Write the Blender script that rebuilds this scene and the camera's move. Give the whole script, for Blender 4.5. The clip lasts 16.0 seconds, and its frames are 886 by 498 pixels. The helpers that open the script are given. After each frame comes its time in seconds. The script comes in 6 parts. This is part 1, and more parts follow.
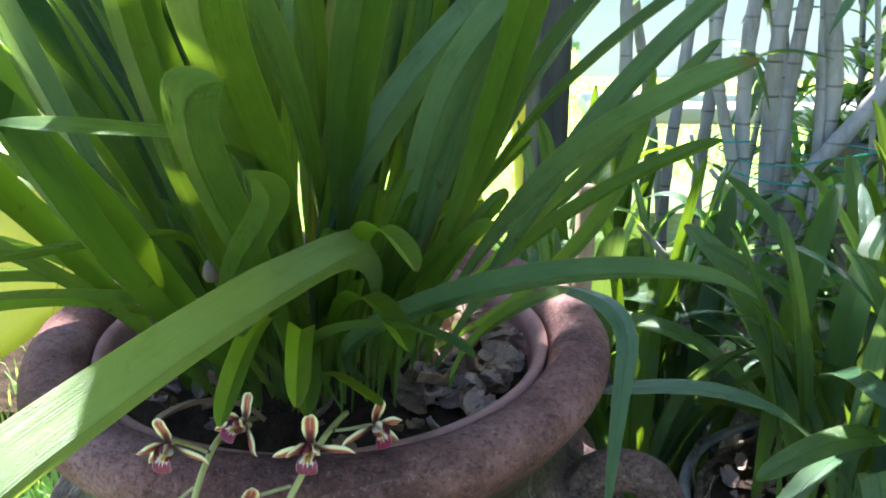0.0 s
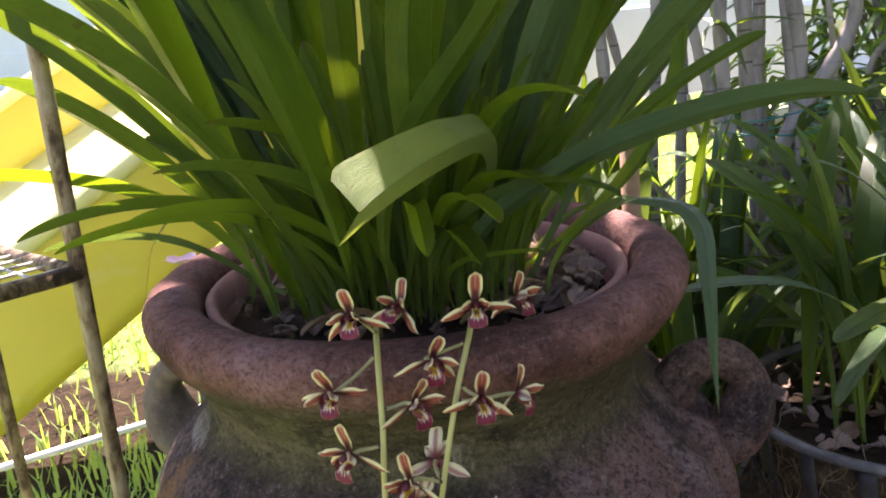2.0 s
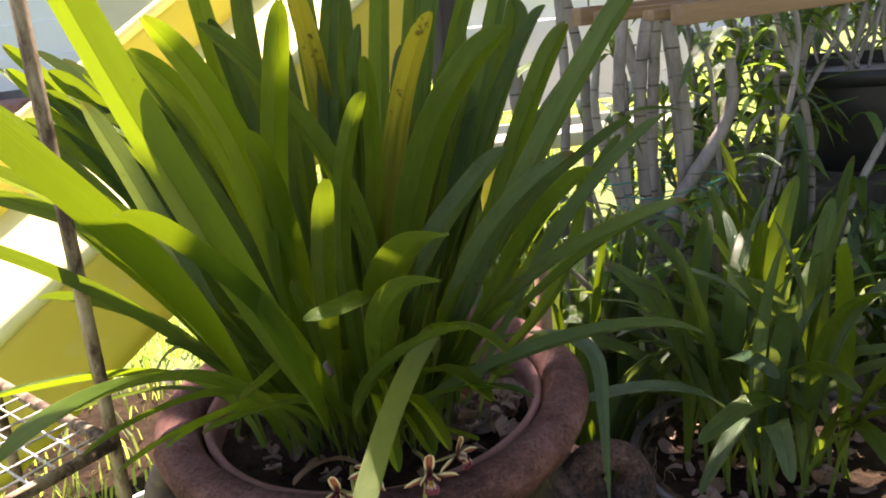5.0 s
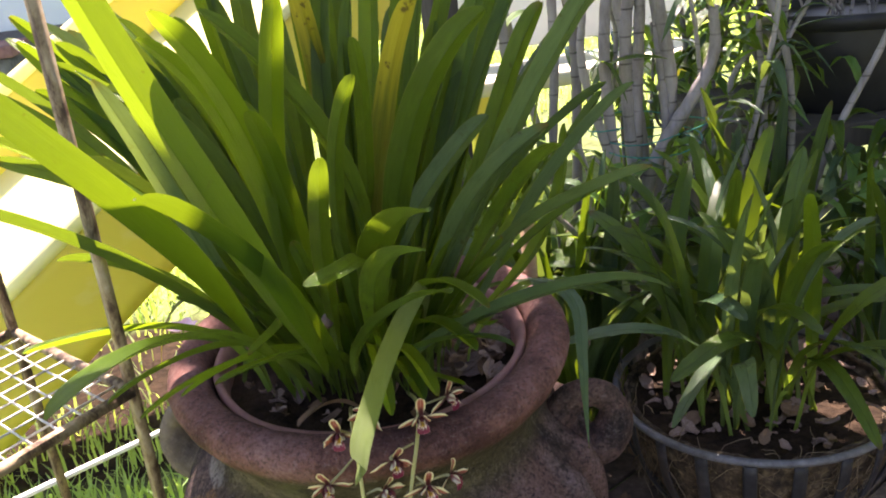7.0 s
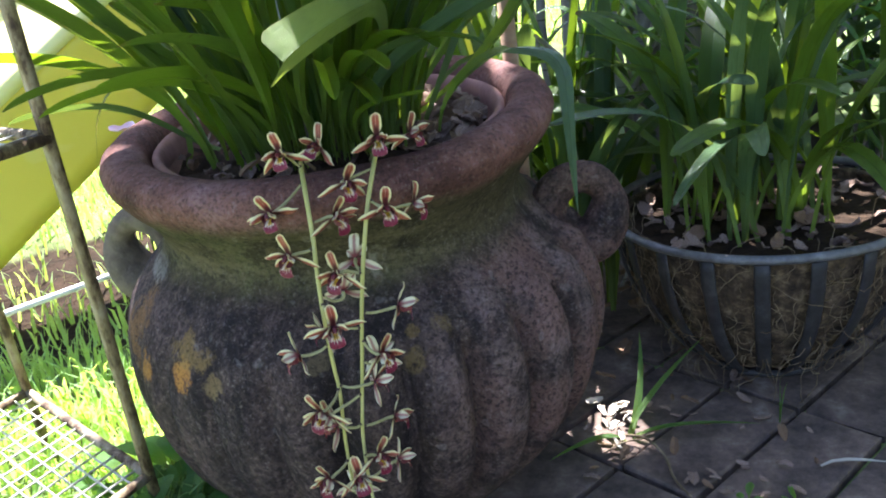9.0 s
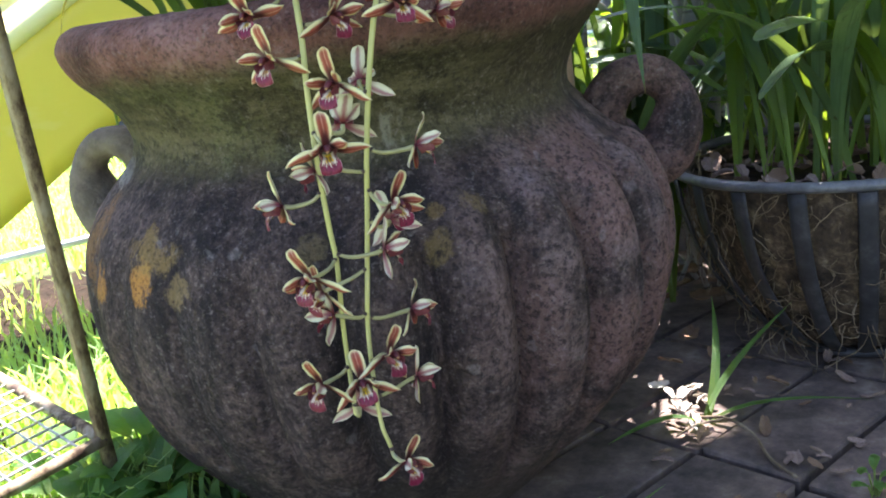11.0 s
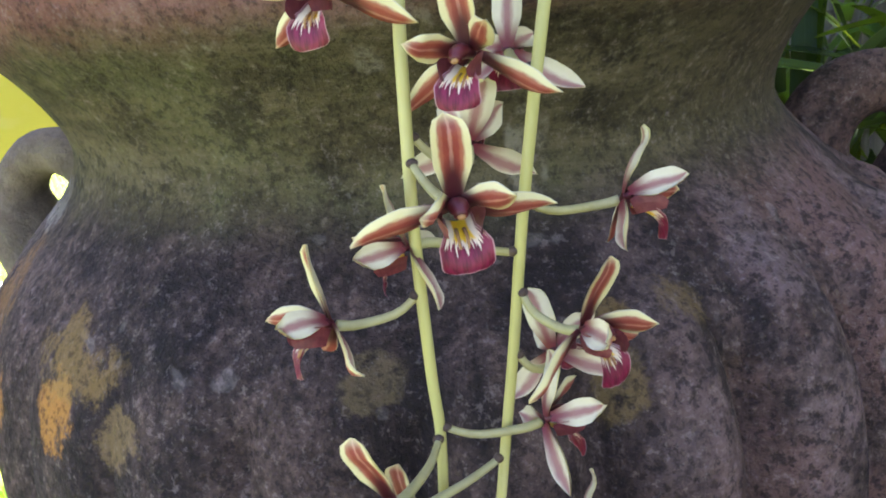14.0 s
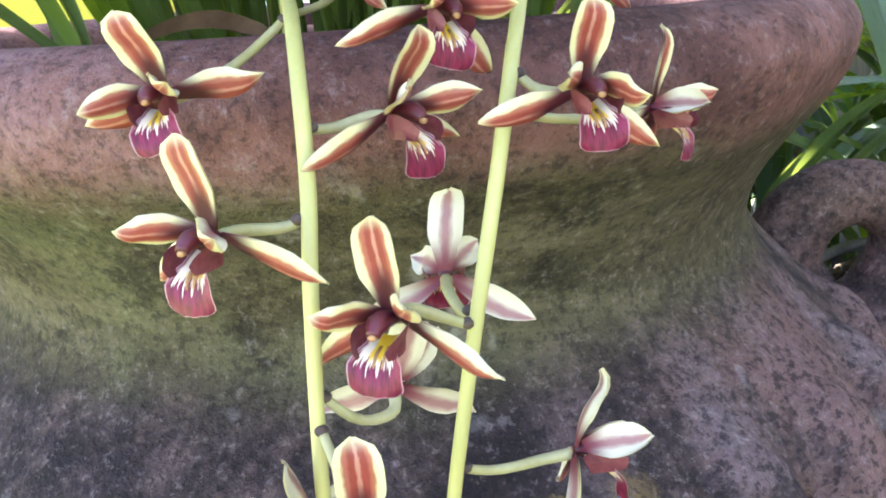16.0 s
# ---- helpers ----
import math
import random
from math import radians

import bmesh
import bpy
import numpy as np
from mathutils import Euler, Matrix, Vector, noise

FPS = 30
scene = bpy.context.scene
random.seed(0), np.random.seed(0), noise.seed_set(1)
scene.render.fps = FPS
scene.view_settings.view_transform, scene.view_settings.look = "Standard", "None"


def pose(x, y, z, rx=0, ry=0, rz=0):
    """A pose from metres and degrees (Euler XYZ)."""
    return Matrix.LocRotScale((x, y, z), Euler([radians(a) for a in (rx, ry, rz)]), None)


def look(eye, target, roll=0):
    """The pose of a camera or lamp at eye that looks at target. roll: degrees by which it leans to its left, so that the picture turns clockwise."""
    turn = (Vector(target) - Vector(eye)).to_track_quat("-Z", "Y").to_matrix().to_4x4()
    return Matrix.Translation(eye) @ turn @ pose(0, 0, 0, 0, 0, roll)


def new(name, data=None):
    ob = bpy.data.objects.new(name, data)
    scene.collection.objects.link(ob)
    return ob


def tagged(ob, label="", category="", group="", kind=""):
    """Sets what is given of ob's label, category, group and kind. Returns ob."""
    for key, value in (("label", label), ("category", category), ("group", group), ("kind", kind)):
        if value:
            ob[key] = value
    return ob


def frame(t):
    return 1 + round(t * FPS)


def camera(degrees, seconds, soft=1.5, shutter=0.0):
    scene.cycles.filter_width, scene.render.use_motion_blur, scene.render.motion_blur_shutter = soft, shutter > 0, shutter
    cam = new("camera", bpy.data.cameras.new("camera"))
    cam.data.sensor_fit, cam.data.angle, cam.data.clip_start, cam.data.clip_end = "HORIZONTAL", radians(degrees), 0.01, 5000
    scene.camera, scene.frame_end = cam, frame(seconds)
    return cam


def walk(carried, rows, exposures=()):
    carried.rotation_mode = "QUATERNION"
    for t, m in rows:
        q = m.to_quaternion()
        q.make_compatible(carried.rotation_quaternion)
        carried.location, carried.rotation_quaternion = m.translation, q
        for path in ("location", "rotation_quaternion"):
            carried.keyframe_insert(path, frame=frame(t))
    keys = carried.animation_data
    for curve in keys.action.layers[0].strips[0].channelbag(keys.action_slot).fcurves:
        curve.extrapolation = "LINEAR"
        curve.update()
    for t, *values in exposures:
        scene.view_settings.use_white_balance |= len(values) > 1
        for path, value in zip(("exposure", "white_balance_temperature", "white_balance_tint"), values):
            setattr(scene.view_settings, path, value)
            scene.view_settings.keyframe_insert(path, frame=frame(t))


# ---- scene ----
cam = camera(52.9, 16.0, soft=1.9)
PATH = [
    (0, (0.114, -0.689, 0.742), (0.089, 1.223, 0.157), 0.4),
    (0.5, (0.064, -0.755, 0.736), (0.146, 1.184, 0.254), -2.4),
    (1, (0.002, -0.754, 0.681), (0.07, 1.192, 0.222), -1.9),
    (1.5, (-0.013, -0.746, 0.676), (0.119, 1.212, 0.292), -4.5),
    (2, (-0.019, -0.773, 0.638), (0.108, 1.178, 0.219), -5.6),
    (2.5, (-0.034, -0.797, 0.611), (0.122, 1.146, 0.161), -5.1),
    (3, (-0.055, -0.824, 0.597), (0.125, 1.12, 0.163), -5.1),
    (3.5, (-0.069, -0.824, 0.709), (0.131, 1.136, 0.363), -5.2),
    (4, (-0.05, -0.848, 0.792), (0.221, 1.092, 0.388), -5.2),
    (4.2, (-0.043, -0.862, 0.817), (0.247, 1.066, 0.374), -5.6),
    (6.3, (-0.034, -0.938, 0.943), (0.221, 0.93, 0.275), -6.6),
    (6.5, (-0.035, -0.94, 0.953), (0.218, 0.924, 0.275), -6.7),
    (7, (-0.031, -0.961, 0.924), (0.233, 0.891, 0.217), -6.8),
    (7.5, (-0.037, -0.975, 0.857), (0.286, 0.847, 0.098), -6.1),
    (8, (-0.045, -0.978, 0.785), (0.258, 0.835, -0.005), -5.2),
    (8.5, (-0.029, -0.955, 0.72), (0.236, 0.875, -0.044), -7.0),
    (9, (-0.024, -0.937, 0.653), (0.23, 0.912, -0.067), -8.6),
    (9.5, (-0.032, -0.911, 0.585), (0.189, 0.955, -0.1), -9.6),
    (9.7, (-0.036, -0.895, 0.553), (0.188, 0.978, -0.111), -9.6),
    (11.8, (-0.0367, -0.7772, 0.3839), (0.186, 1.1768, 0.0239), -6.19),
    (12, (-0.0433, -0.7641, 0.3749), (0.1426, 1.1982, 0.0367), -4.12),
    (12.5, (-0.0469, -0.6745, 0.3654), (0.1404, 1.2723, -0.0476), -6.92),
    (13, (-0.0542, -0.5914, 0.3824), (0.1513, 1.3535, -0.0347), -7.47),
    (13.5, (-0.0518, -0.5429, 0.4005), (0.1589, 1.3985, -0.0309), -6.73),
    (14, (-0.0581, -0.5163, 0.4045), (0.1804, 1.4177, -0.0457), -6.54),
    (14.5, (-0.0345, -0.4988, 0.4161), (0.2666, 1.4227, -0.0515), -6.72),
    (15, (-0.0311, -0.4815, 0.4241), (0.3002, 1.4347, -0.0462), -6.62),
    (15.5, (-0.0379, -0.4684, 0.4336), (0.301, 1.4431, -0.0441), -5.86),
    (16, (-0.0364, -0.4661, 0.4551), (0.2848, 1.4508, -0.0179), -4.3),
]
walk(cam, [(t, look(eye, target, roll)) for t, eye, target, roll in PATH],
     exposures=[(0, 3.02, 5650, 9), (0.6, 2.85, 6350, 20), (1.2, 2.45, 6700, 30), (3, 2.52, 7000, 33), (3.5, 2.45, 7150, 33), (4, 2.1, 7500, 30), (6.4, 2.38, 7200, 33), (7, 2.42, 7050, 32), (7.5, 2.3, 6500, 24), (8, 2.63, 5850, 17), (9.5, 2.63, 5850, 18), (12, 3.2, 6150, 24), (12.6, 3.27, 6150, 28), (13.5, 3.18, 6250, 31), (14, 3.17, 6300, 29), (15, 3.92, 6250, 28), (16, 3.97, 6150, 28)])

# ---- world, sun, exposure ----
SUN_AZ, SUN_EL = radians(8), radians(57)      # azimuth from +y towards +x
sun_dir = Vector((math.sin(SUN_AZ) * math.cos(SUN_EL), math.cos(SUN_AZ) * math.cos(SUN_EL), math.sin(SUN_EL)))
world = bpy.data.worlds.new("sky")
scene.world = world
world.use_nodes = True
_n, _l = world.node_tree.nodes, world.node_tree.links
_sky = _n.new("ShaderNodeTexSky")
_sky.sky_type, _sky.sun_disc = 'NISHITA', False
_sky.sun_elevation, _sky.sun_rotation = SUN_EL, SUN_AZ
_l.new(_sky.outputs[0], _n["Background"].inputs[0])
_n["Background"].inputs[1].default_value = 0.08
sun = new("sun", bpy.data.lights.new("sun", 'SUN'))
sun.data.energy, sun.data.angle, sun.data.color = 5.0, radians(0.6), (1.0, 0.95, 0.86)
sun.rotation_euler = sun_dir.to_track_quat('Z', 'Y').to_euler()


# ---- material helpers ----
class Mat:
    """A node material with a few shorthands."""

    def __init__(self, name, rough=0.7, metal=0.0, spec=0.5):
        self.m = bpy.data.materials.new(name)
        self.m.use_nodes = True
        self.t = self.m.node_tree
        self.b = self.t.nodes["Principled BSDF"]
        self.b.inputs["Roughness"].default_value = rough
        self.b.inputs["Metallic"].default_value = metal
        self.b.inputs["Specular IOR Level"].default_value = spec
        self._co = None

    def node(self, kind, **props):
        n = self.t.nodes.new(kind)
        for k, v in props.items():
            setattr(n, k, v)
        return n

    def link(self, a, b):
        self.t.links.new(a, b)

    def coord(self, which="Object"):
        if self._co is None:
            self._co = self.node("ShaderNodeTexCoord")
        return self._co.outputs[which]

    def sep(self, which="Object"):
        s = self.node("ShaderNodeSeparateXYZ")
        self.link(self.coord(which), s.inputs[0])
        return s.outputs

    def noise(self, scale, detail=4, rough=0.6, stretch=None, which="Object", distort=0.0):
        n = self.node("ShaderNodeTexNoise")
        n.inputs["Scale"].default_value, n.inputs["Detail"].default_value = scale, detail
        n.inputs["Roughness"].default_value, n.inputs["Distortion"].default_value = rough, distort
        src = self.coord(which)
        if stretch:
            mp = self.node("ShaderNodeMapping")
            mp.inputs["Scale"].default_value = stretch
            self.link(src, mp.inputs[0])
            src = mp.outputs[0]
        self.link(src, n.inputs["Vector"])
        return n.outputs["Fac"]

    def ramp(self, fac, *stops):
        r = self.node("ShaderNodeValToRGB")
        e = r.color_ramp.elements
        while len(e) < len(stops):
            e.new(0.5)
        for el, (p, c) in zip(e, stops):
            el.position = p
            el.color = (*c, 1) if len(c) == 3 else c
        self.link(fac, r.inputs[0])
        return r.outputs[0]

    def step(self, fac, lo, hi):
        r = self.node("ShaderNodeMapRange")
        r.interpolation_type = 'SMOOTHSTEP'
        r.inputs["From Min"].default_value, r.inputs["From Max"].default_value = lo, hi
        self.link(fac, r.inputs[0])
        return r.outputs[0]

    def math(self, op, a, b=None, c=None):
        m = self.node("ShaderNodeMath", operation=op)
        for i, v in enumerate((a, b, c)):
            if v is None:
                continue
            if isinstance(v, (int, float)):
                m.inputs[i].default_value = v
            else:
                self.link(v, m.inputs[i])
        return m.outputs[0]

    def mix(self, fac, a, b, blend='MIX'):
        m = self.node("ShaderNodeMix", data_type='RGBA', blend_type=blend)
        for i, v in ((0, fac), (6, a), (7, b)):
            if isinstance(v, tuple):
                m.inputs[i].default_value = (*v, 1)
            elif isinstance(v, (int, float)):
                m.inputs[i].default_value = v
            else:
                self.link(v, m.inputs[i])
        return m.outputs[2]

    def random(self):
        return self.node("ShaderNodeObjectInfo").outputs["Random"]

    def color(self, c):
        if isinstance(c, tuple):
            self.b.inputs["Base Color"].default_value = (*c, 1)
        else:
            self.link(c, self.b.inputs["Base Color"])
        return self

    def rough(self, r):
        self.link(r, self.b.inputs["Roughness"])
        return self

    def bump(self, h, strength=0.3, dist=0.002):
        n = self.node("ShaderNodeBump")
        n.inputs["Strength"].default_value, n.inputs["Distance"].default_value = strength, dist
        self.link(h, n.inputs["Height"])
        self.link(n.outputs[0], self.b.inputs["Normal"])
        return self

    def translucent(self, color, amount):
        """Lets light through, as thin leaves and petals do."""
        tr = self.node("ShaderNodeBsdfTranslucent")
        if isinstance(color, tuple):
            tr.inputs[0].default_value = (*color, 1)
        else:
            self.link(color, tr.inputs[0])
        mx = self.node("ShaderNodeMixShader")
        mx.inputs[0].default_value = amount
        out = self.t.nodes["Material Output"]
        self.link(self.b.outputs[0], mx.inputs[1])
        self.link(tr.outputs[0], mx.inputs[2])
        self.link(mx.outputs[0], out.inputs[0])
        return self


# ---- materials ----
def mat_pot(name="weathered_terracotta", mossy=True, olive=False):
    m = Mat(name, 0.85, spec=0.15)
    x, y, z = m.sep()
    big = m.noise(7, 5, 0.65)
    mid = m.noise(24, 6, 0.72)
    fine = m.noise(70, 6, 0.75)
    grit = m.noise(330, 3, 0.6)
    speck = m.noise(190, 5, 0.72)
    belly = m.ramp(fine, (0.34, (0.024, 0.016, 0.0145)), (0.5, (0.066, 0.043, 0.038)), (0.66, (0.125, 0.082, 0.072)))
    belly = m.mix(m.math('MULTIPLY', m.step(mid, 0.44, 0.62), 0.45), belly, (0.15, 0.1, 0.088))
    # soot-like stain in upright smears
    smear = m.noise(10, 5, 0.7, stretch=(1.7, 1.7, 0.3), distort=0.3)
    belly = m.mix(m.math('MULTIPLY', m.step(smear, 0.44, 0.6), 0.78), belly, (0.016, 0.0125, 0.0135))
    # black streaks that run down from under the neck
    streak = m.math('MULTIPLY', m.step(m.noise(13, 4, 0.65, stretch=(2.2, 2.2, 0.18), distort=0.2), 0.47, 0.6), m.step(z, 0.16, 0.29))
    belly = m.mix(m.math('MULTIPLY', streak, 0.5), belly, (0.013, 0.011, 0.0125))
    # lobes paler along their crests, on the flank beside the court
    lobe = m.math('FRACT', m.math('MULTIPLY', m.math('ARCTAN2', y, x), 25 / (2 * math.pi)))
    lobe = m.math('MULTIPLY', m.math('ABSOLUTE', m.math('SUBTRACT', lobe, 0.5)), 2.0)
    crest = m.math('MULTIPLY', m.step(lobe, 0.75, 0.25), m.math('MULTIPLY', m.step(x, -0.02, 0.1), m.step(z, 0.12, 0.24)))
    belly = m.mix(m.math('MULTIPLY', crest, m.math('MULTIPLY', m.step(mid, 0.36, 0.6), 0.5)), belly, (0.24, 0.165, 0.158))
    ruddy = m.math('MULTIPLY', m.step(x, 0.0, 0.16), m.step(m.noise(14, 5, 0.7), 0.36, 0.6))
    belly = m.mix(m.math('MULTIPLY', ruddy, 0.75), belly, (0.18, 0.098, 0.083))
    # pale grains and mineral bloom
    bloom = m.math('MULTIPLY', m.step(m.noise(110, 5, 0.75), 0.55, 0.68), m.step(m.noise(9, 4, 0.6), 0.44, 0.62))
    belly = m.mix(m.math('MULTIPLY', bloom, 0.24), belly, (0.27, 0.19, 0.175))
    belly = m.mix(m.math('MULTIPLY', m.step(speck, 0.57, 0.66), 0.26), belly, (0.34, 0.26, 0.24))
    belly = m.mix(m.math('MULTIPLY', m.step(speck, 0.47, 0.4), 0.7), belly, (0.018, 0.014, 0.014))
    belly = m.mix(m.math('MULTIPLY', m.step(m.noise(44, 2, 0.5), 0.69, 0.73), 0.22), belly, (0.3, 0.26, 0.25))
    # brown dirt low down, splashed up from the ground
    belly = m.mix(m.math('MULTIPLY', m.step(m.math('ADD', z, m.math('MULTIPLY', mid, 0.12)), 0.2, 0.08), 0.55), belly, (0.09, 0.072, 0.05))
    # flaked places of bare clay and ochre lichen: centre, half width, half height, colour, strength
    for cx, cy, cz, w, h, tint, amount in (
            (-0.185, -0.172, 0.281, 0.013, 0.019, (0.42, 0.19, 0.045), 0.95), (-0.228, -0.12, 0.272, 0.012, 0.02, (0.4, 0.19, 0.05), 0.85),
            (-0.173, -0.169, 0.305, 0.026, 0.018, (0.27, 0.17, 0.06), 0.6), (-0.231, -0.075, 0.305, 0.03, 0.05, (0.25, 0.13, 0.05), 0.62),
            (-0.2, -0.045, 0.345, 0.03, 0.012, (0.36, 0.33, 0.31), 0.5), (-0.155, -0.2, 0.278, 0.012, 0.012, (0.3, 0.2, 0.09), 0.5),
            (0.027, -0.248, 0.291, 0.01, 0.014, (0.2, 0.135, 0.055), 0.55), (0.055, -0.229, 0.313, 0.012, 0.009, (0.2, 0.13, 0.05), 0.55),
            (-0.059, -0.237, 0.302, 0.011, 0.01, (0.19, 0.14, 0.07), 0.45), (0.03, -0.235, 0.312, 0.008, 0.008, (0.22, 0.14, 0.05), 0.55)):
        u = m.math('DIVIDE', m.math('SQRT', m.math('ADD', m.math('POWER', m.math('SUBTRACT', x, cx), 2.0), m.math('POWER', m.math('SUBTRACT', y, cy), 2.0))), w)
        v = m.math('DIVIDE', m.math('SUBTRACT', z, cz), h)
        far = m.math('ADD', m.math('ADD', m.math('MULTIPLY', u, u), m.math('MULTIPLY', v, v)), m.math('MULTIPLY', m.math('SUBTRACT', m.math('ADD', fine, mid), 1.0), 5.5))
        belly = m.mix(m.math('MULTIPLY', m.step(far, 1.2, 0.2), m.math('MULTIPLY', m.step(fine, 0.3, 0.46), amount)), belly, tint)
    # mossy neck with level throwing lines and pale drips
    wob = m.math('ADD', z, m.math('MULTIPLY', m.math('SUBTRACT', big, 0.5), 0.05))
    lines = m.noise(9, 6, 0.78, stretch=(0.9, 0.9, 4), distort=0.3)
    neck = m.ramp(lines, (0.34, (0.045, 0.036, 0.02)), (0.5, (0.088, 0.073, 0.037)), (0.66, (0.14, 0.116, 0.064)))
    neck = m.mix(m.math('MULTIPLY', m.step(m.noise(13, 5, 0.7), 0.46, 0.66), 0.5), neck, (0.115, 0.118, 0.05))
    neck = m.mix(m.math('MULTIPLY', m.step(m.noise(30, 6, 0.78), 0.52, 0.64), 0.72), neck, (0.02, 0.016, 0.01))
    # neck painted darker brown towards +x, the side that gets less light
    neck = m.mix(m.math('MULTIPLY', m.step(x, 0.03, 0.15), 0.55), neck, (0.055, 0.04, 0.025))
    drip = m.math('MULTIPLY', m.step(m.noise(16, 3, 0.5, stretch=(3, 3, 0.35)), 0.63, 0.7), m.step(fine, 0.4, 0.56))
    neck = m.mix(m.math('MULTIPLY', drip, 0.5), neck, (0.3, 0.27, 0.2))
    neck = m.mix(m.math('MULTIPLY', m.step(speck, 0.57, 0.68), 0.35), neck, (0.23, 0.2, 0.14))
    col = m.mix(m.math('MULTIPLY', m.step(wob, 0.335, 0.362), 1.0 if mossy else 0.25), belly, neck)
    # redder rim with a violet bloom
    rim = m.ramp(m.noise(11, 6, 0.7), (0.36, (0.085, 0.038, 0.032)), (0.5, (0.19, 0.088, 0.071)), (0.64, (0.26, 0.142, 0.132)))
    rim = m.mix(m.math('MULTIPLY', m.step(fine, 0.5, 0.64), 0.5), rim, (0.11, 0.06, 0.056))
    rim = m.mix(m.math('MULTIPLY', m.step(speck, 0.56, 0.68), 0.3), rim, (0.34, 0.25, 0.235))
    col = m.mix(m.step(wob, 0.414, 0.436), col, rim)
    col = m.mix(m.math('MULTIPLY', m.step(grit, 0.6, 0.75), 0.22), col, (0.31, 0.27, 0.25))
    grain = m.noise(230, 5, 0.75)
    col = m.mix(m.math('MULTIPLY', m.step(grain, 0.5, 0.38), 0.5), col, (0.014, 0.011, 0.01))
    col = m.mix(m.math('MULTIPLY', m.math('MULTIPLY', m.step(grain, 0.57, 0.64), m.step(mid, 0.4, 0.58)), 0.3), col, (0.3, 0.24, 0.22))
    if olive:                                   # one ear is olive brown, painted paler in place of light off the lawn
        col = m.mix(m.math('ADD', m.math('MULTIPLY', m.step(mid, 0.36, 0.6), 0.35), 0.45), col, (0.23, 0.19, 0.14))
    m.color(col)
    m.bump(m.math('ADD', m.math('ADD', m.math('MULTIPLY', fine, 0.6), m.math('MULTIPLY', mid, 0.5)), m.math('MULTIPLY', m.math('ADD', grit, speck), 0.3)), 1.0, 0.004)
    return m.m


def mat_plain_clay():
    m = Mat("pink_clay", 0.85, spec=0.2)
    n = m.noise(18, 6, 0.7)
    m.color(m.ramp(n, (0.3, (0.2, 0.1, 0.085)), (0.6, (0.36, 0.19, 0.16)), (0.8, (0.42, 0.27, 0.24))))
    return m.bump(m.noise(150, 4), 0.4, 0.001).m


def mat_leaf(name, dark, mid, lit, trans=0.42, rough=0.32, brown_tip=1.0, foot=(0.19, 0.26, 0.055), reach=0.3):
    """Strap leaf: fine lengthwise veins, a paler midrib, specks; UV runs across and along."""
    m = Mat(name, rough, spec=0.36)
    uv = m.sep("UV")
    rnd = m.random()
    veins = m.noise(14, 3, 0.6, stretch=(6, 0.35, 1), which="UV")
    col = m.mix(m.step(veins, 0.32, 0.66), dark, mid)
    col = m.mix(m.math('MULTIPLY', rnd, 0.5), col, lit)
    blot = m.noise(24, 4, 0.6)
    col = m.mix(m.math('MULTIPLY', m.step(blot, 0.55, 0.75), 0.3), col, lit)
    rib = m.step(m.math('ABSOLUTE', m.math('SUBTRACT', uv[0], 0.5)), 0.045, 0.01)
    col = m.mix(m.math('MULTIPLY', rib, 0.6), col, dark)
    cloud = m.noise(9, 3, 0.5, stretch=(0.6, 1.6, 1), which="UV")
    col = m.mix(m.math('MULTIPLY', m.step(cloud, 0.5, 0.7), 0.35), col, lit)
    col = m.mix(m.math('MULTIPLY', m.step(cloud, 0.46, 0.3), 0.5), col, dark)
    col = m.mix(m.math('MULTIPLY', m.step(rnd, 0.35, 0.05), 0.35), col, dark)
    scar = m.math('MULTIPLY', m.step(m.noise(38, 4, 0.7), 0.64, 0.69), m.step(veins, 0.42, 0.55))
    col = m.mix(m.math('MULTIPLY', scar, 0.6), col, (0.04, 0.032, 0.012))
    # pale green foot, lightened further in place of light bounced off the ground
    base = m.step(uv[1], reach, 0.02)
    col = m.mix(m.math('MULTIPLY', base, 0.65), col, foot)
    spk = m.math('MULTIPLY', m.step(m.noise(90, 3, 0.5), 0.7, 0.74), 0.8)
    col = m.mix(spk, col, (0.03, 0.02, 0.008))
    edge = m.step(m.math('ABSOLUTE', m.math('SUBTRACT', uv[0], 0.5)), 0.48, 0.5)
    col = m.mix(m.math('MULTIPLY', edge, 0.5), col, (0.25, 0.22, 0.06))
    tip = m.math('MULTIPLY', m.step(uv[1], 0.965, 1.0), m.step(m.math('ADD', rnd, m.math('MULTIPLY', veins, 0.3)), 0.85, 1.0))
    col = m.mix(m.math('MULTIPLY', tip, brown_tip), col, (0.1, 0.05, 0.02))
    m.color(col)
    m.bump(m.noise(26, 3, 0.5, stretch=(4, 0.12, 1), which="UV"), 0.6, 0.0016)
    bright = m.mix(0.6, col, (lit[0] * 3.4, lit[1] * 2.9, lit[2] * 0.6))
    return m.translucent(bright, trans).m


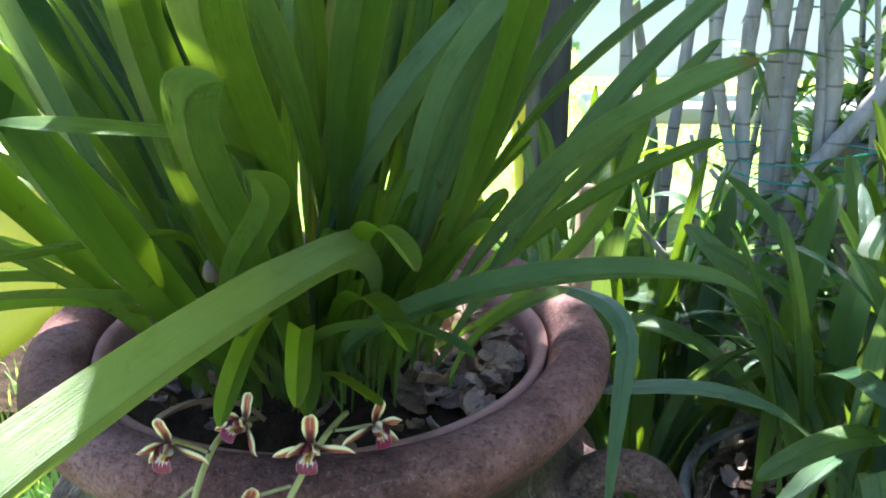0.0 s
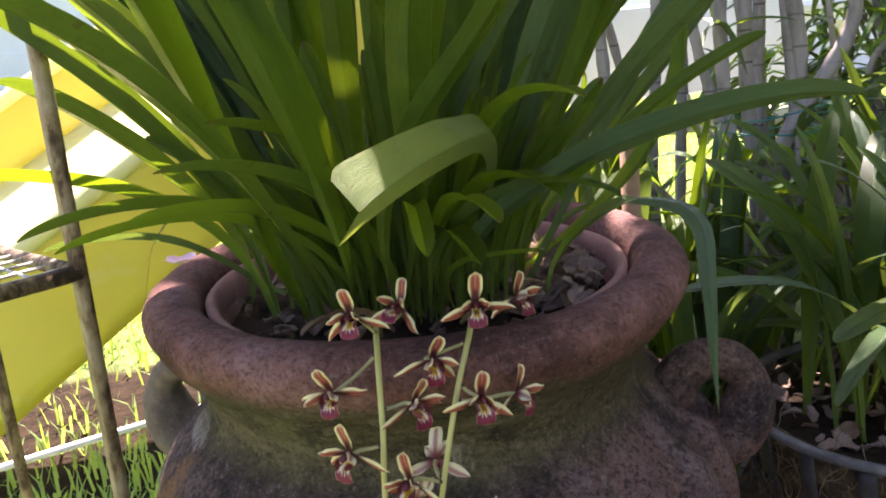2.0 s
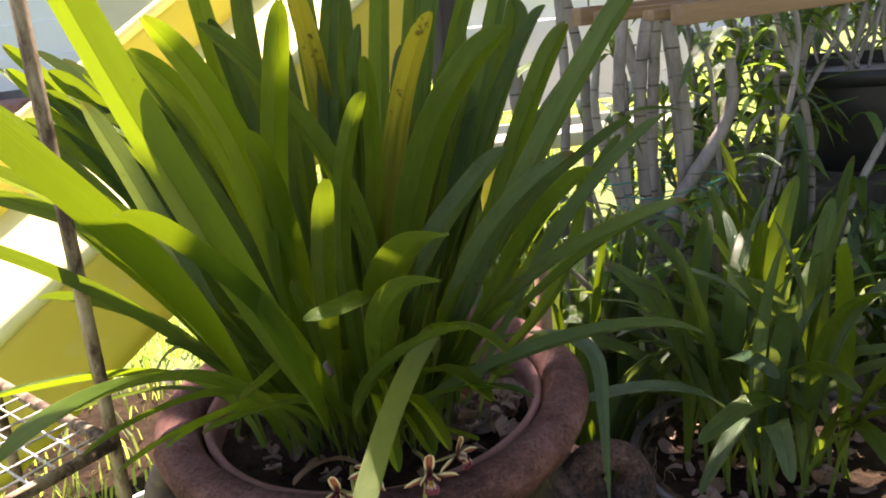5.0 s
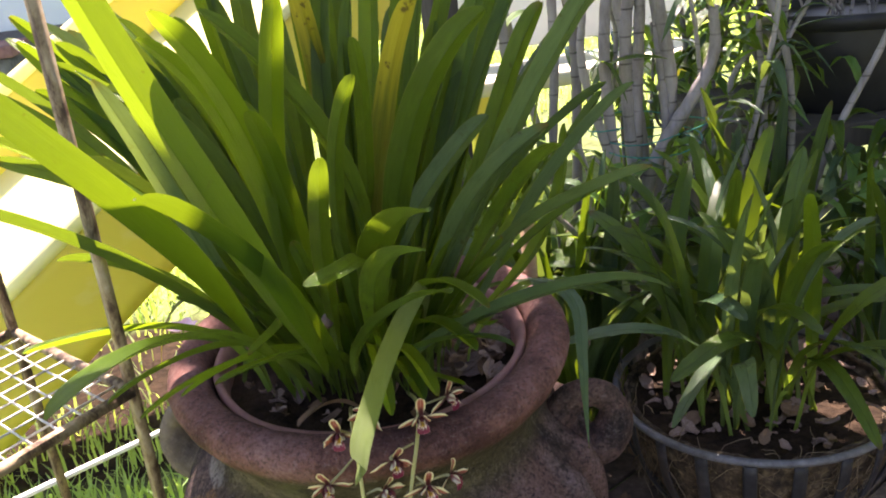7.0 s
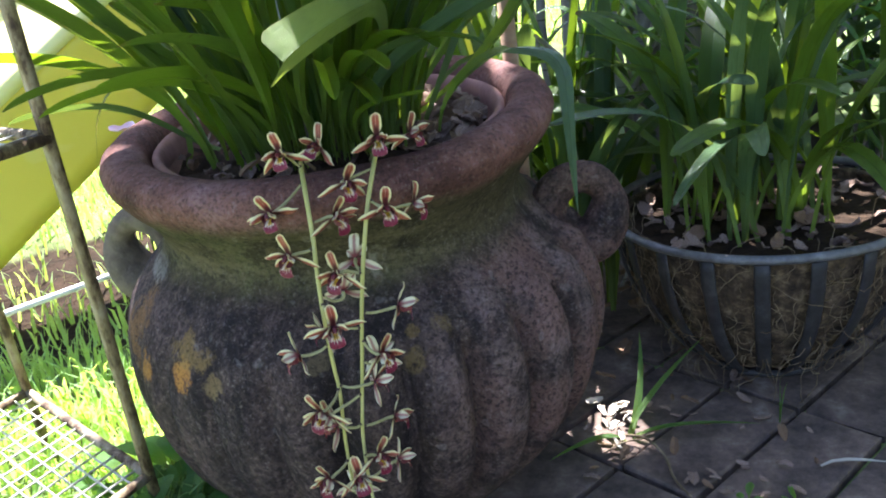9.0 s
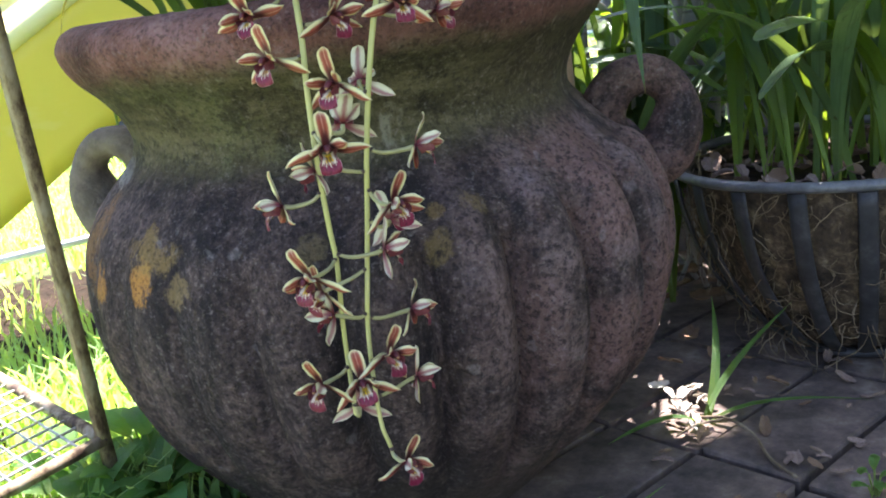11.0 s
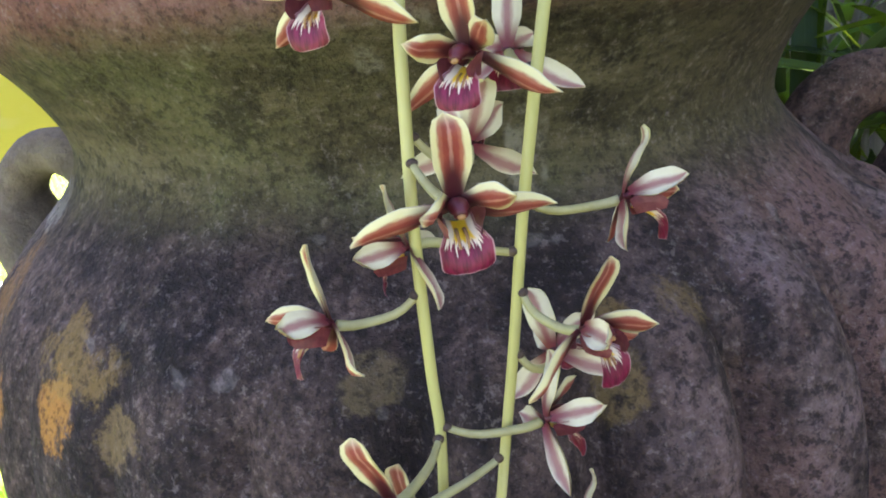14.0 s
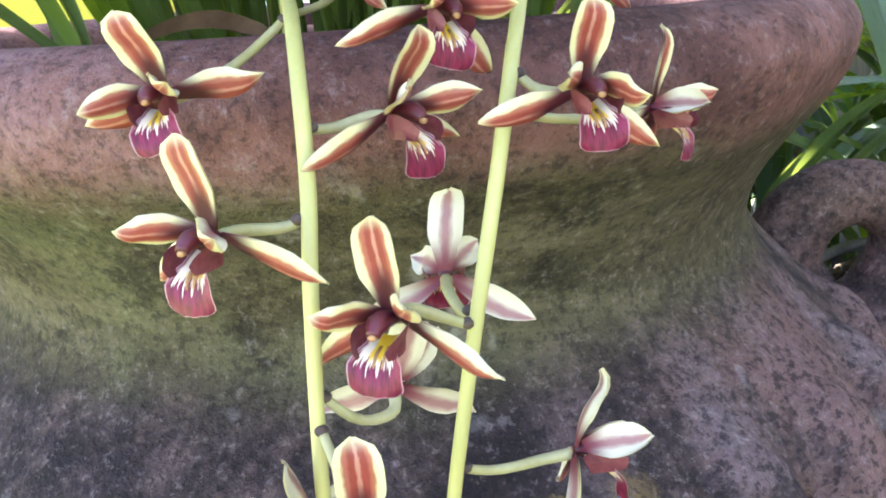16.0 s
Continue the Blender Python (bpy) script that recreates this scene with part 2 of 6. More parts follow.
def mat_yellowing():
    """A strap leaf that fades from green at its foot to blotched yellow at its tip."""
    m = Mat("yellowing_leaf", 0.35, spec=0.45)
    uv = m.sep("UV")
    veins = m.noise(14, 3, 0.6, stretch=(6, 0.35, 1), which="UV")
    green = m.mix(m.step(veins, 0.32, 0.66), (0.018, 0.045, 0.006), (0.06, 0.105, 0.012))
    gold = m.mix(m.step(veins, 0.3, 0.7), (0.36, 0.3, 0.012), (0.5, 0.42, 0.03))
    v = m.math('ADD', uv[1], m.math('MULTIPLY', m.math('SUBTRACT', m.noise(5, 3, 0.6, which="UV"), 0.5), 0.35))
    col = m.mix(m.step(v, 0.66, 0.92), green, gold)
    col = m.mix(m.math('MULTIPLY', m.step(m.noise(55, 4, 0.65), 0.58, 0.66), m.step(v, 0.45, 0.8)), col, (0.06, 0.03, 0.01))
    m.color(col)
    return m.translucent(m.mix(0.5, col, (0.5, 0.45, 0.03)), 0.36).m


def mat_noise(name, stops, scale, rough=0.8, metal=0.0, bump=0.3, dist=0.001, stretch=None, spec=0.4, fine=120):
    m = Mat(name, rough, metal, spec)
    c = m.ramp(m.noise(scale, 6, 0.7, stretch=stretch), *stops)
    c = m.mix(m.math('MULTIPLY', m.random(), 0.3), c, stops[0][1])
    m.color(c)
    return m.bump(m.noise(fine, 4, stretch=stretch), bump, dist).m


def mat_sepal():
    m = Mat("striped_sepal", 0.45, spec=0.4)
    uv = m.sep("UV")
    u = m.math('MULTIPLY', m.math('ABSOLUTE', m.math('SUBTRACT', uv[0], 0.5)), 2.0)
    v = uv[1]
    wob = m.math('MULTIPLY', m.math('SUBTRACT', m.noise(9, 3, which="UV"), 0.5), 0.22)
    edge = m.math('ADD', u, wob)
    band = m.step(edge, 0.74, 0.54)
    cream = m.mix(m.noise(5, 3, which="UV"), (0.76, 0.69, 0.3), (0.82, 0.75, 0.48))
    red = m.mix(m.noise(30, 3, stretch=(3, 0.3, 1), which="UV"), (0.25, 0.028, 0.026), (0.43, 0.1, 0.065))
    pale_line = m.step(edge, 0.15, 0.03)                 # a paler line between two dark stripes
    red = m.mix(m.math('MULTIPLY', pale_line, 0.75), red, (0.66, 0.33, 0.23))
    outer = m.step(edge, 0.34, 0.5)
    red = m.mix(m.math('MULTIPLY', outer, 0.5), red, (0.55, 0.22, 0.13))
    col = m.mix(m.math('MULTIPLY', band, m.step(v, 1.05, 0.85)), cream, red)
    heart = m.step(m.math('ADD', v, m.math('MULTIPLY', u, 0.25)), 0.62, 0.3)
    col = m.mix(heart, col, (0.075, 0.008, 0.014))
    m.color(col)
    m.bump(m.noise(40, 3, stretch=(4, 0.3, 1), which="UV"), 0.15, 0.0005)
    return m.translucent(m.mix(0.3, col, (0.9, 0.75, 0.4)), 0.22).m


def mat_sepal_back():
    """The pale outer side of sepals and petals, with a mauve streak."""
    m = Mat("pale_sepal_back", 0.5, spec=0.35)
    uv = m.sep("UV")
    u = m.math('MULTIPLY', m.math('ABSOLUTE', m.math('SUBTRACT', uv[0], 0.5)), 2.0)
    streak = m.math('MULTIPLY', m.step(m.math('ADD', u, m.math('MULTIPLY', m.noise(8, 3, which="UV"), 0.3)), 0.7, 0.25), 0.85)
    col = m.mix(streak, m.mix(m.noise(6, 3, which="UV"), (0.62, 0.56, 0.34), (0.7, 0.64, 0.48)), (0.3, 0.1, 0.1))
    m.color(m.mix(m.step(uv[1], 0.48, 0.05), col, (0.17, 0.03, 0.036)))
    return m.m


def mat_lip():
    m = Mat("maroon_lip", 0.42, spec=0.4)
    uv = m.sep("UV")
    u = m.math('MULTIPLY', m.math('ABSOLUTE', m.math('SUBTRACT', uv[0], 0.5)), 2.0)
    v = uv[1]
    rays = m.noise(6, 1, 0.4, stretch=(3.4, 0.05, 1), which="UV")
    col = m.mix(m.step(m.noise(5, 3, 0.6, stretch=(2, 0.5, 1), which="UV"), 0.35, 0.65), (0.12, 0.006, 0.02), (0.235, 0.014, 0.05))
    # cream teeth that run out into the maroon, round a yellow middle
    teeth = m.math('ADD', v, m.math('ADD', m.math('MULTIPLY', m.math('SUBTRACT', rays, 0.5), 0.85), m.math('MULTIPLY', u, 0.1)))
    col = m.mix(m.math('MULTIPLY', m.step(teeth, 0.6, 0.55), m.step(u, 0.95, 0.8)), col, (0.8, 0.66, 0.5))
    yel = m.math('MULTIPLY', m.step(u, 0.56, 0.42), m.step(m.math('ADD', v, m.math('MULTIPLY', rays, 0.3)), 0.64, 0.58))
    col = m.mix(yel, col, (0.84, 0.52, 0.03))
    pale = m.math('MAXIMUM', m.step(u, 0.93, 0.99), m.step(v, 0.98, 1.0))
    col = m.mix(m.math('MULTIPLY', pale, 0.65), col, (0.66, 0.42, 0.42))
    m.color(col)
    return m.translucent(col, 0.15).m


POT = mat_pot()
POT_EAR = mat_pot("weathered_terracotta_ear", False)
OLIVE_EAR = mat_pot("olive_terracotta_ear", False, True)
CLAY = mat_plain_clay()
LEAF = mat_leaf("strap_leaf", (0.011, 0.034, 0.005), (0.036, 0.085, 0.011), (0.1, 0.172, 0.021), 0.26, 0.27, foot=(0.27, 0.37, 0.075), reach=0.5)
LEAF_BLUE = mat_leaf("blue_green_leaf", (0.024, 0.06, 0.027), (0.056, 0.112, 0.05), (0.105, 0.17, 0.078), 0.2, 0.26)
LEAF_FRESH = mat_leaf("fresh_leaf", (0.016, 0.055, 0.005), (0.04, 0.1, 0.008), (0.11, 0.185, 0.014), 0.42, 0.32, foot=(0.27, 0.39, 0.07), reach=0.5)
LEAF_PALE = mat_leaf("pale_cut_leaf", (0.05, 0.09, 0.024), (0.105, 0.158, 0.045), (0.165, 0.225, 0.075), 0.25, 0.45, 0.0)
LEAF_YELLOW = mat_yellowing()
SEPAL, SEPAL_BACK, LIP = mat_sepal(), mat_sepal_back(), mat_lip()
COLUMN = mat_noise("maroon_column", ((0.3, (0.05, 0.006, 0.01)), (0.7, (0.13, 0.02, 0.025))), 60, 0.4)
SIDE_LOBE = mat_noise("mauve_lobe", ((0.3, (0.09, 0.012, 0.018)), (0.7, (0.24, 0.06, 0.06))), 200, 0.45)
ANTHER = mat_noise("yellow_anther", ((0.3, (0.3, 0.13, 0.05)), (0.7, (0.5, 0.3, 0.12))), 100, 0.5)
STEM = mat_noise("pale_stem", ((0.3, (0.38, 0.35, 0.09)), (0.55, (0.51, 0.47, 0.16)), (0.75, (0.62, 0.58, 0.3))), 30, 0.45, bump=0.15, stretch=(1, 1, 0.15))
PEDICEL = mat_noise("olive_pedicel", ((0.3, (0.27, 0.24, 0.08)), (0.7, (0.5, 0.46, 0.24))), 40, 0.5)
NODE = mat_noise("brown_node", ((0.3, (0.035, 0.02, 0.016)), (0.7, (0.13, 0.085, 0.06))), 220, 0.7)
RUST = mat_noise("rusty_iron", ((0.3, (0.03, 0.016, 0.01)), (0.42, (0.1, 0.06, 0.036)), (0.52, (0.32, 0.24, 0.14)), (0.7, (0.5, 0.43, 0.32))), 45, 0.7, 0.08, 0.5, 0.001, stretch=(1, 1, 0.5))
WIRE = mat_noise("worn_wire", ((0.3, (0.3, 0.27, 0.23)), (0.6, (0.66, 0.64, 0.6))), 60, 0.4, 0.3)
GREYIRON = mat_noise("grey_painted_iron", ((0.3, (0.02, 0.018, 0.018)), (0.55, (0.046, 0.042, 0.044)), (0.8, (0.11, 0.1, 0.1))), 40, 0.6, 0.2)
RIMIRON = mat_noise("light_grey_iron", ((0.3, (0.06, 0.056, 0.058)), (0.55, (0.17, 0.165, 0.17)), (0.8, (0.34, 0.33, 0.34))), 40, 0.5, 0.2)
BRICK = mat_noise("old_brick", ((0.3, (0.035, 0.028, 0.025)), (0.45, (0.115, 0.085, 0.07)), (0.58, (0.2, 0.14, 0.11)), (0.72, (0.33, 0.27, 0.22))), 17, 0.9, bump=0.6, dist=0.002, spec=0.2)
SOIL = mat_noise("dark_soil", ((0.3, (0.015, 0.01, 0.007)), (0.6, (0.05, 0.032, 0.02)), (0.8, (0.1, 0.06, 0.035))), 50, 0.95, bump=1.0, dist=0.006, spec=0.1)
BARK = mat_noise("bark_chip", ((0.3, (0.09, 0.05, 0.035)), (0.5, (0.28, 0.18, 0.13)), (0.72, (0.55, 0.45, 0.38))), 22, 0.85)
COIR = mat_noise("coir_fibre", ((0.36, (0.02, 0.012, 0.007)), (0.52, (0.1, 0.064, 0.036)), (0.7, (0.32, 0.23, 0.135))), 55, 0.9, bump=0.9, dist=0.004, fine=90)
STRAW = mat_noise("pale_coir_strand", ((0.3, (0.07, 0.045, 0.025)), (0.5, (0.2, 0.14, 0.08)), (0.7, (0.42, 0.32, 0.2))), 30, 0.8)
SHREDS = mat_noise("bleached_leaf", ((0.3, (0.42, 0.36, 0.28)), (0.7, (0.66, 0.6, 0.5))), 30, 0.8)
LITTER = mat_noise("dry_leaf", ((0.3, (0.1, 0.05, 0.025)), (0.6, (0.26, 0.16, 0.09)), (0.8, (0.42, 0.32, 0.2))), 25, 0.8)


def mat_cane():
    """Grey sheathed cane with darker joints."""
    m = Mat("grey_cane", 0.7)
    c = m.ramp(m.noise(25, 6, 0.7, stretch=(1, 1, 0.3)), (0.3, (0.14, 0.122, 0.105)), (0.5, (0.29, 0.26, 0.238)), (0.8, (0.44, 0.4, 0.375)))
    z = m.math('ADD', m.sep()[2], m.math('MULTIPLY', m.random(), 0.3))
    band = m.step(m.math('ABSOLUTE', m.math('SUBTRACT', m.math('FRACT', m.math('DIVIDE', z, 0.047)), 0.5)), 0.05, 0.02)
    c = m.mix(m.math('MULTIPLY', m.math('MULTIPLY', band, m.step(m.noise(12, 2, 0.5), 0.35, 0.6)), 0.85), c, (0.05, 0.04, 0.03))
    return m.color(c).bump(m.noise(120, 4, stretch=(1, 1, 0.3)), 0.3, 0.001).m


CANE = mat_cane()


def mat_yellow():
    """Thin moulded plastic that lets some sun through."""
    m = Mat("yellow_plastic", 0.42)
    c = m.mix(m.noise(4, 4), (0.76, 0.64, 0.07), (0.86, 0.76, 0.16))
    c = m.mix(m.math('MULTIPLY', m.step(m.noise(3, 3, 0.5, stretch=(0.4, 6, 6)), 0.6, 0.68), 0.4), c, (0.85, 0.78, 0.3))
    m.color(c)
    return m.translucent((0.92, 0.8, 0.1), 0.3).m


YELLOW = mat_yellow()
# paler copy of the yellow: strong sun on chute and edges put into the colour
CHUTE = mat_noise("sunlit_yellow_plastic", ((0.3, (0.8, 0.74, 0.28)), (0.6, (0.86, 0.81, 0.4)), (0.8, (0.88, 0.85, 0.55))), 3, 0.35, bump=0.05, stretch=(0.5, 4, 4))
WHITEP = mat_noise("white_plastic", ((0.3, (0.72, 0.72, 0.7)), (0.7, (0.84, 0.84, 0.82))), 5, 0.5, bump=0.05)
BLACKP = mat_noise("black_plastic", ((0.3, (0.012, 0.012, 0.013)), (0.7, (0.028, 0.027, 0.027))), 20, 0.5)
WALLP = mat_noise("pale_blue_paint", ((0.3, (0.7, 0.76, 0.84)), (0.7, (0.8, 0.85, 0.9))), 3, 0.7, bump=0.1)
CREAMP = mat_noise("cream_paint", ((0.3, (0.6, 0.56, 0.42)), (0.7, (0.72, 0.68, 0.54))), 3, 0.75, bump=0.1)
STONE = mat_noise("grey_stone", ((0.3, (0.09, 0.085, 0.08)), (0.6, (0.2, 0.19, 0.18)), (0.8, (0.3, 0.29, 0.27))), 12, 0.85, bump=0.5)
DARKWOOD = mat_noise("weathered_dark_wood", ((0.3, (0.03, 0.027, 0.024)), (0.6, (0.08, 0.07, 0.062)), (0.8, (0.15, 0.135, 0.12))), 12, 0.8, stretch=(4, 4, 0.4), bump=0.6)
PINE = mat_noise("bare_wood_slat", ((0.3, (0.24, 0.14, 0.075)), (0.6, (0.38, 0.25, 0.15)), (0.8, (0.48, 0.34, 0.22))), 14, 0.75, stretch=(0.4, 4, 4), bump=0.3)
TEAL = mat_noise("teal_wire", ((0.3, (0.01, 0.16, 0.13)), (0.7, (0.03, 0.3, 0.24))), 30, 0.5)
GRASS = mat_leaf("grass_blade", (0.16, 0.29, 0.08), (0.26, 0.42, 0.15), (0.38, 0.55, 0.28), 0.4, 0.5)
WEED = mat_leaf("weed_leaf", (0.06, 0.15, 0.035), (0.1, 0.22, 0.055), (0.14, 0.27, 0.075), 0.4, 0.45)
def mat_turf():
    m = Mat("turf", 0.95, spec=0.1)
    xyz = m.sep()
    n = m.noise(9, 6, 0.7)
    green = m.ramp(n, (0.3, (0.06, 0.065, 0.03)), (0.5, (0.15, 0.2, 0.07)), (0.75, (0.27, 0.34, 0.15)))
    # bare brown earth, coloured darker in place of shade beside the slide
    brown = m.ramp(m.noise(30, 6, 0.7), (0.3, (0.01, 0.007, 0.004)), (0.7, (0.046, 0.028, 0.017)))
    dx, dy = m.math('MULTIPLY', m.math('ADD', xyz[0], 0.5), 1.7), m.math('MULTIPLY', m.math('SUBTRACT', xyz[1], 0.78), 2.4)
    far = m.math('ADD', m.math('ADD', m.math('MULTIPLY', dx, dx), m.math('MULTIPLY', dy, dy)), m.math('MULTIPLY', n, 0.8))
    m.color(m.mix(m.step(far, 1.3, 0.9), green, brown))
    return m.bump(m.noise(60, 4), 1.0, 0.01).m


TURF = mat_turf()
SHELL = mat_noise("snail_shell", ((0.3, (0.1, 0.065, 0.055)), (0.7, (0.2, 0.14, 0.12))), 60, 0.5)
PINK = mat_noise("pink_petal", ((0.3, (0.6, 0.25, 0.32)), (0.7, (0.82, 0.7, 0.72))), 60, 0.5)


# ---- mesh helpers ----
def part(name, bm, material, parent=None, label="", smooth=True):
    """Links a bmesh as one mesh object, under a thing if one is given."""
    me = bpy.data.meshes.new(name)
    bm.to_mesh(me)
    bm.free()
    me.materials.append(material)
    if smooth:
        me.polygons.foreach_set("use_smooth", [True] * len(me.polygons))
    ob = new(name, me)
    if parent is not None:
        ob.parent = parent
    if label:
        ob["label"] = label
    return ob


def share(name, mesh, parent, m):
    """One more object on a mesh that exists."""
    ob = new(name, mesh)
    ob.parent = parent
    ob.matrix_basis = m
    return ob


def thing(name, label, category, group="", kind="", at=(0, 0, 0)):
    ob = new(name)
    ob.location = at
    ob.empty_display_size = 0.05
    return tagged(ob, label, category, group, kind)


def lathe(profile, n=64, wobble=0.0, shape=None, bm=None):
    """A surface of revolution about z; shape(theta, r, z) may move a point."""
    bm = bm or bmesh.new()
    rings = []
    for r, z in profile:
        ring = []
        for i in range(n):
            a = 2 * math.pi * i / n
            rr = r + (wobble * noise.noise((math.cos(a) * 2, math.sin(a) * 2, z * 12)) if wobble else 0)
            if shape:
                rr = shape(a, rr, z)
            ring.append(bm.verts.new((rr * math.cos(a), rr * math.sin(a), z)))
        rings.append(ring)
    for a, b in zip(rings, rings[1:]):
        for i in range(n):
            bm.faces.new((a[i], a[(i + 1) % n], b[(i + 1) % n], b[i]))
    return bm


def tube(points, radius, n=8, bm=None, flat=1.0, close=False, up=(0, 0, 1)):
    """A tube along points; radius may be a function of 0..1; flat squeezes the section along its second axis."""
    bm = bm or bmesh.new()
    pts = [Vector(p) for p in points]
    rings = []
    last = len(pts) - 1
    side = None
    for i, p in enumerate(pts):
        if close:
            t = pts[(i + 1) % len(pts)] - pts[i - 1]
        else:
            t = pts[min(i + 1, last)] - pts[max(i - 1, 0)]
        t.normalize()
        if side is None:
            ref = Vector(up)
            if abs(t.dot(ref)) > 0.95:
                ref = Vector((1, 0, 0))
            side = t.cross(ref).normalized()
        else:
            side = (side - t * side.dot(t)).normalized()
        other = side.cross(t)
        r = radius(i / max(last, 1)) if callable(radius) else radius
        rings.append([bm.verts.new(p + side * (r * math.cos(a)) + other * (r * flat * math.sin(a)))
                      for a in (2 * math.pi * k / n for k in range(n))])
    pairs = list(zip(rings, rings[1:])) + ([(rings[-1], rings[0])] if close else [])
    for a, b in pairs:
        for i in range(n):
            bm.faces.new((a[i], a[(i + 1) % n], b[(i + 1) % n], b[i]))
    if not close:
        bm.faces.new(rings[0][::-1])
        bm.faces.new(rings[-1])
    return bm


def smooth_path(points, n):
    """Catmull-Rom through points, n samples."""
    p = [Vector(q) for q in points]
    p = [p[0] * 2 - p[1]] + p + [p[-1] * 2 - p[-2]]
    out = []
    segs = len(p) - 3
    for k in range(n):
        s = k / (n - 1) * segs
        i = min(int(s), segs - 1)
        u = s - i
        a, b, c, d = p[i:i + 4]
        out.append(0.5 * (2 * b + (c - a) * u + (2 * a - 5 * b + 4 * c - d) * u * u + (3 * b - a - 3 * c + d) * u ** 3))
    return out


def box(sx, sy, sz, m=None, bevel=0.0, bm=None):
    """A box centred on its middle, with bevelled edges."""
    own = bmesh.new()
    bmesh.ops.create_cube(own, size=1)
    bmesh.ops.scale(own, vec=(sx, sy, sz), verts=own.verts)
    if bevel:
        bmesh.ops.bevel(own, geom=own.edges[:], offset=bevel, segments=2, affect='EDGES', profile=0.6)
    if m is not None:
        own.transform(m)
    if bm is None:
        return own
    me = bpy.data.meshes.new("tmp")
    own.to_mesh(me)
    own.free()
    bm.from_mesh(me)
    bpy.data.meshes.remove(me)
    return bm


def blade(points, width, profile, fold=0.35, twist=0.0, side=None, across=4, bm=None, show=0.0, droop_edge=0.0):
    """A leaf along points: width(s) from profile, folded along its midrib, UV across and along."""
    bm = bm or bmesh.new()
    uv = bm.loops.layers.uv.verify()
    pts = [Vector(p) for p in points]
    last = len(pts) - 1
    run = pts[-1] - pts[0]
    if side is None:
        flatrun = Vector((run.x, run.y, 0))
        if flatrun.length < 0.02:
            flatrun = Vector((1, 0, 0))
        side = flatrun.cross(Vector((0, 0, 1))).normalized()
        across_view = run.cross(Vector((0, 1, 0)))
        if show and across_view.length > 0.01:  # turned to fit the view: its face towards the camera, which looks along y
            across_view.normalize()
            side = side.lerp(across_view if across_view.dot(side) > 0 else -across_view, show).normalized()
    side = Vector(side)
    run_len = [0.0]
    for p, q in zip(pts, pts[1:]):
        run_len.append(run_len[-1] + (q - p).length)
    rows = []
    for i, p in enumerate(pts):
        s = run_len[i] / run_len[-1]
        t = (pts[min(i + 1, last)] - pts[max(i - 1, 0)]).normalized()
        sd = (side - t * side.dot(t)).normalized()
        nrm = sd.cross(t)
        tw = twist * s
        sd, nrm = sd * math.cos(tw) + nrm * math.sin(tw), nrm * math.cos(tw) - sd * math.sin(tw)
        w = width * profile(s) * 0.5
        f = fold(s) if callable(fold) else fold
        row = []
        for k in range(across + 1):
            u = -1 + 2 * k / across
            lift = abs(u) * f - droop_edge * u * u
            row.append((bm.verts.new(p + sd * (u * w * math.cos(min(f, 1.3))) + nrm * (w * lift)), k / across, s))
        rows.append(row)
    for a, b in zip(rows, rows[1:]):
        for k in range(across):
            q = (a[k], a[k + 1], b[k + 1], b[k])
            f = bm.faces.new([v for v, _, _ in q])
            f.smooth = True
            for lp, (_, uu, vv) in zip(f.loops, q):
                lp[uv].uv = (uu, vv)
    mid = across // 2
    for a, b in zip(rows, rows[1:]):            # a crisp midrib
        bm.edges.get((a[mid][0], b[mid][0])).smooth = False
    return bm


def strap(s):
    """Outline of a strap leaf: narrow stalk-like foot, parallel sides, a blunt rounded tip."""
    w = 0.34 + 0.66 * min(1.0, s / 0.6) ** 1.2
    if s > 0.66:
        w *= 1 - 0.2 * (s - 0.66) / 0.34
    if s > 0.9:
        w *= max(0.22, math.sqrt(max(0.0, 1 - ((s - 0.9) / 0.1) ** 2.4)))
    return w


def cut_strap(s):
    """A strap leaf whose end was cut straight across."""
    w = min(1.0, 0.5 + 0.8 * s)
    return w * (1 - 0.18 * max(0.0, (s - 0.965) / 0.035) ** 2)


def lance(s):
    """Outline of a tapering leaf."""
    return max(0.03, min(1.0, 0.5 + 1.6 * s) * (1 - s ** 2.6))


def through_mid(a, m, b, n=16, tm=0.58):
    """A curve from a to b that passes m."""
    a, m, b = Vector(a), Vector(m), Vector(b)
    c = (m - a * (1 - tm) ** 2 - b * tm ** 2) / (2 * tm * (1 - tm))
    return [a * (1 - t) ** 2 + c * (2 * t * (1 - t)) + b * t * t for t in (1 - (1 - k / (n - 1)) ** 1.9 for k in range(n))]

# ---- ground ----
def ground_height(x, y):
    """Brick court on one side, lawn a little higher on the other."""
    edge = -0.12 + 0.55 * (y + 0.1)
    t = max(0.0, min(1.0, (edge - x) / 0.12))
    far = max(0.0, min(1.0, (y - 0.75) / 0.5))
    t = max(t, far)
    return -0.014 + 0.067 * t * t * (3 - 2 * t)


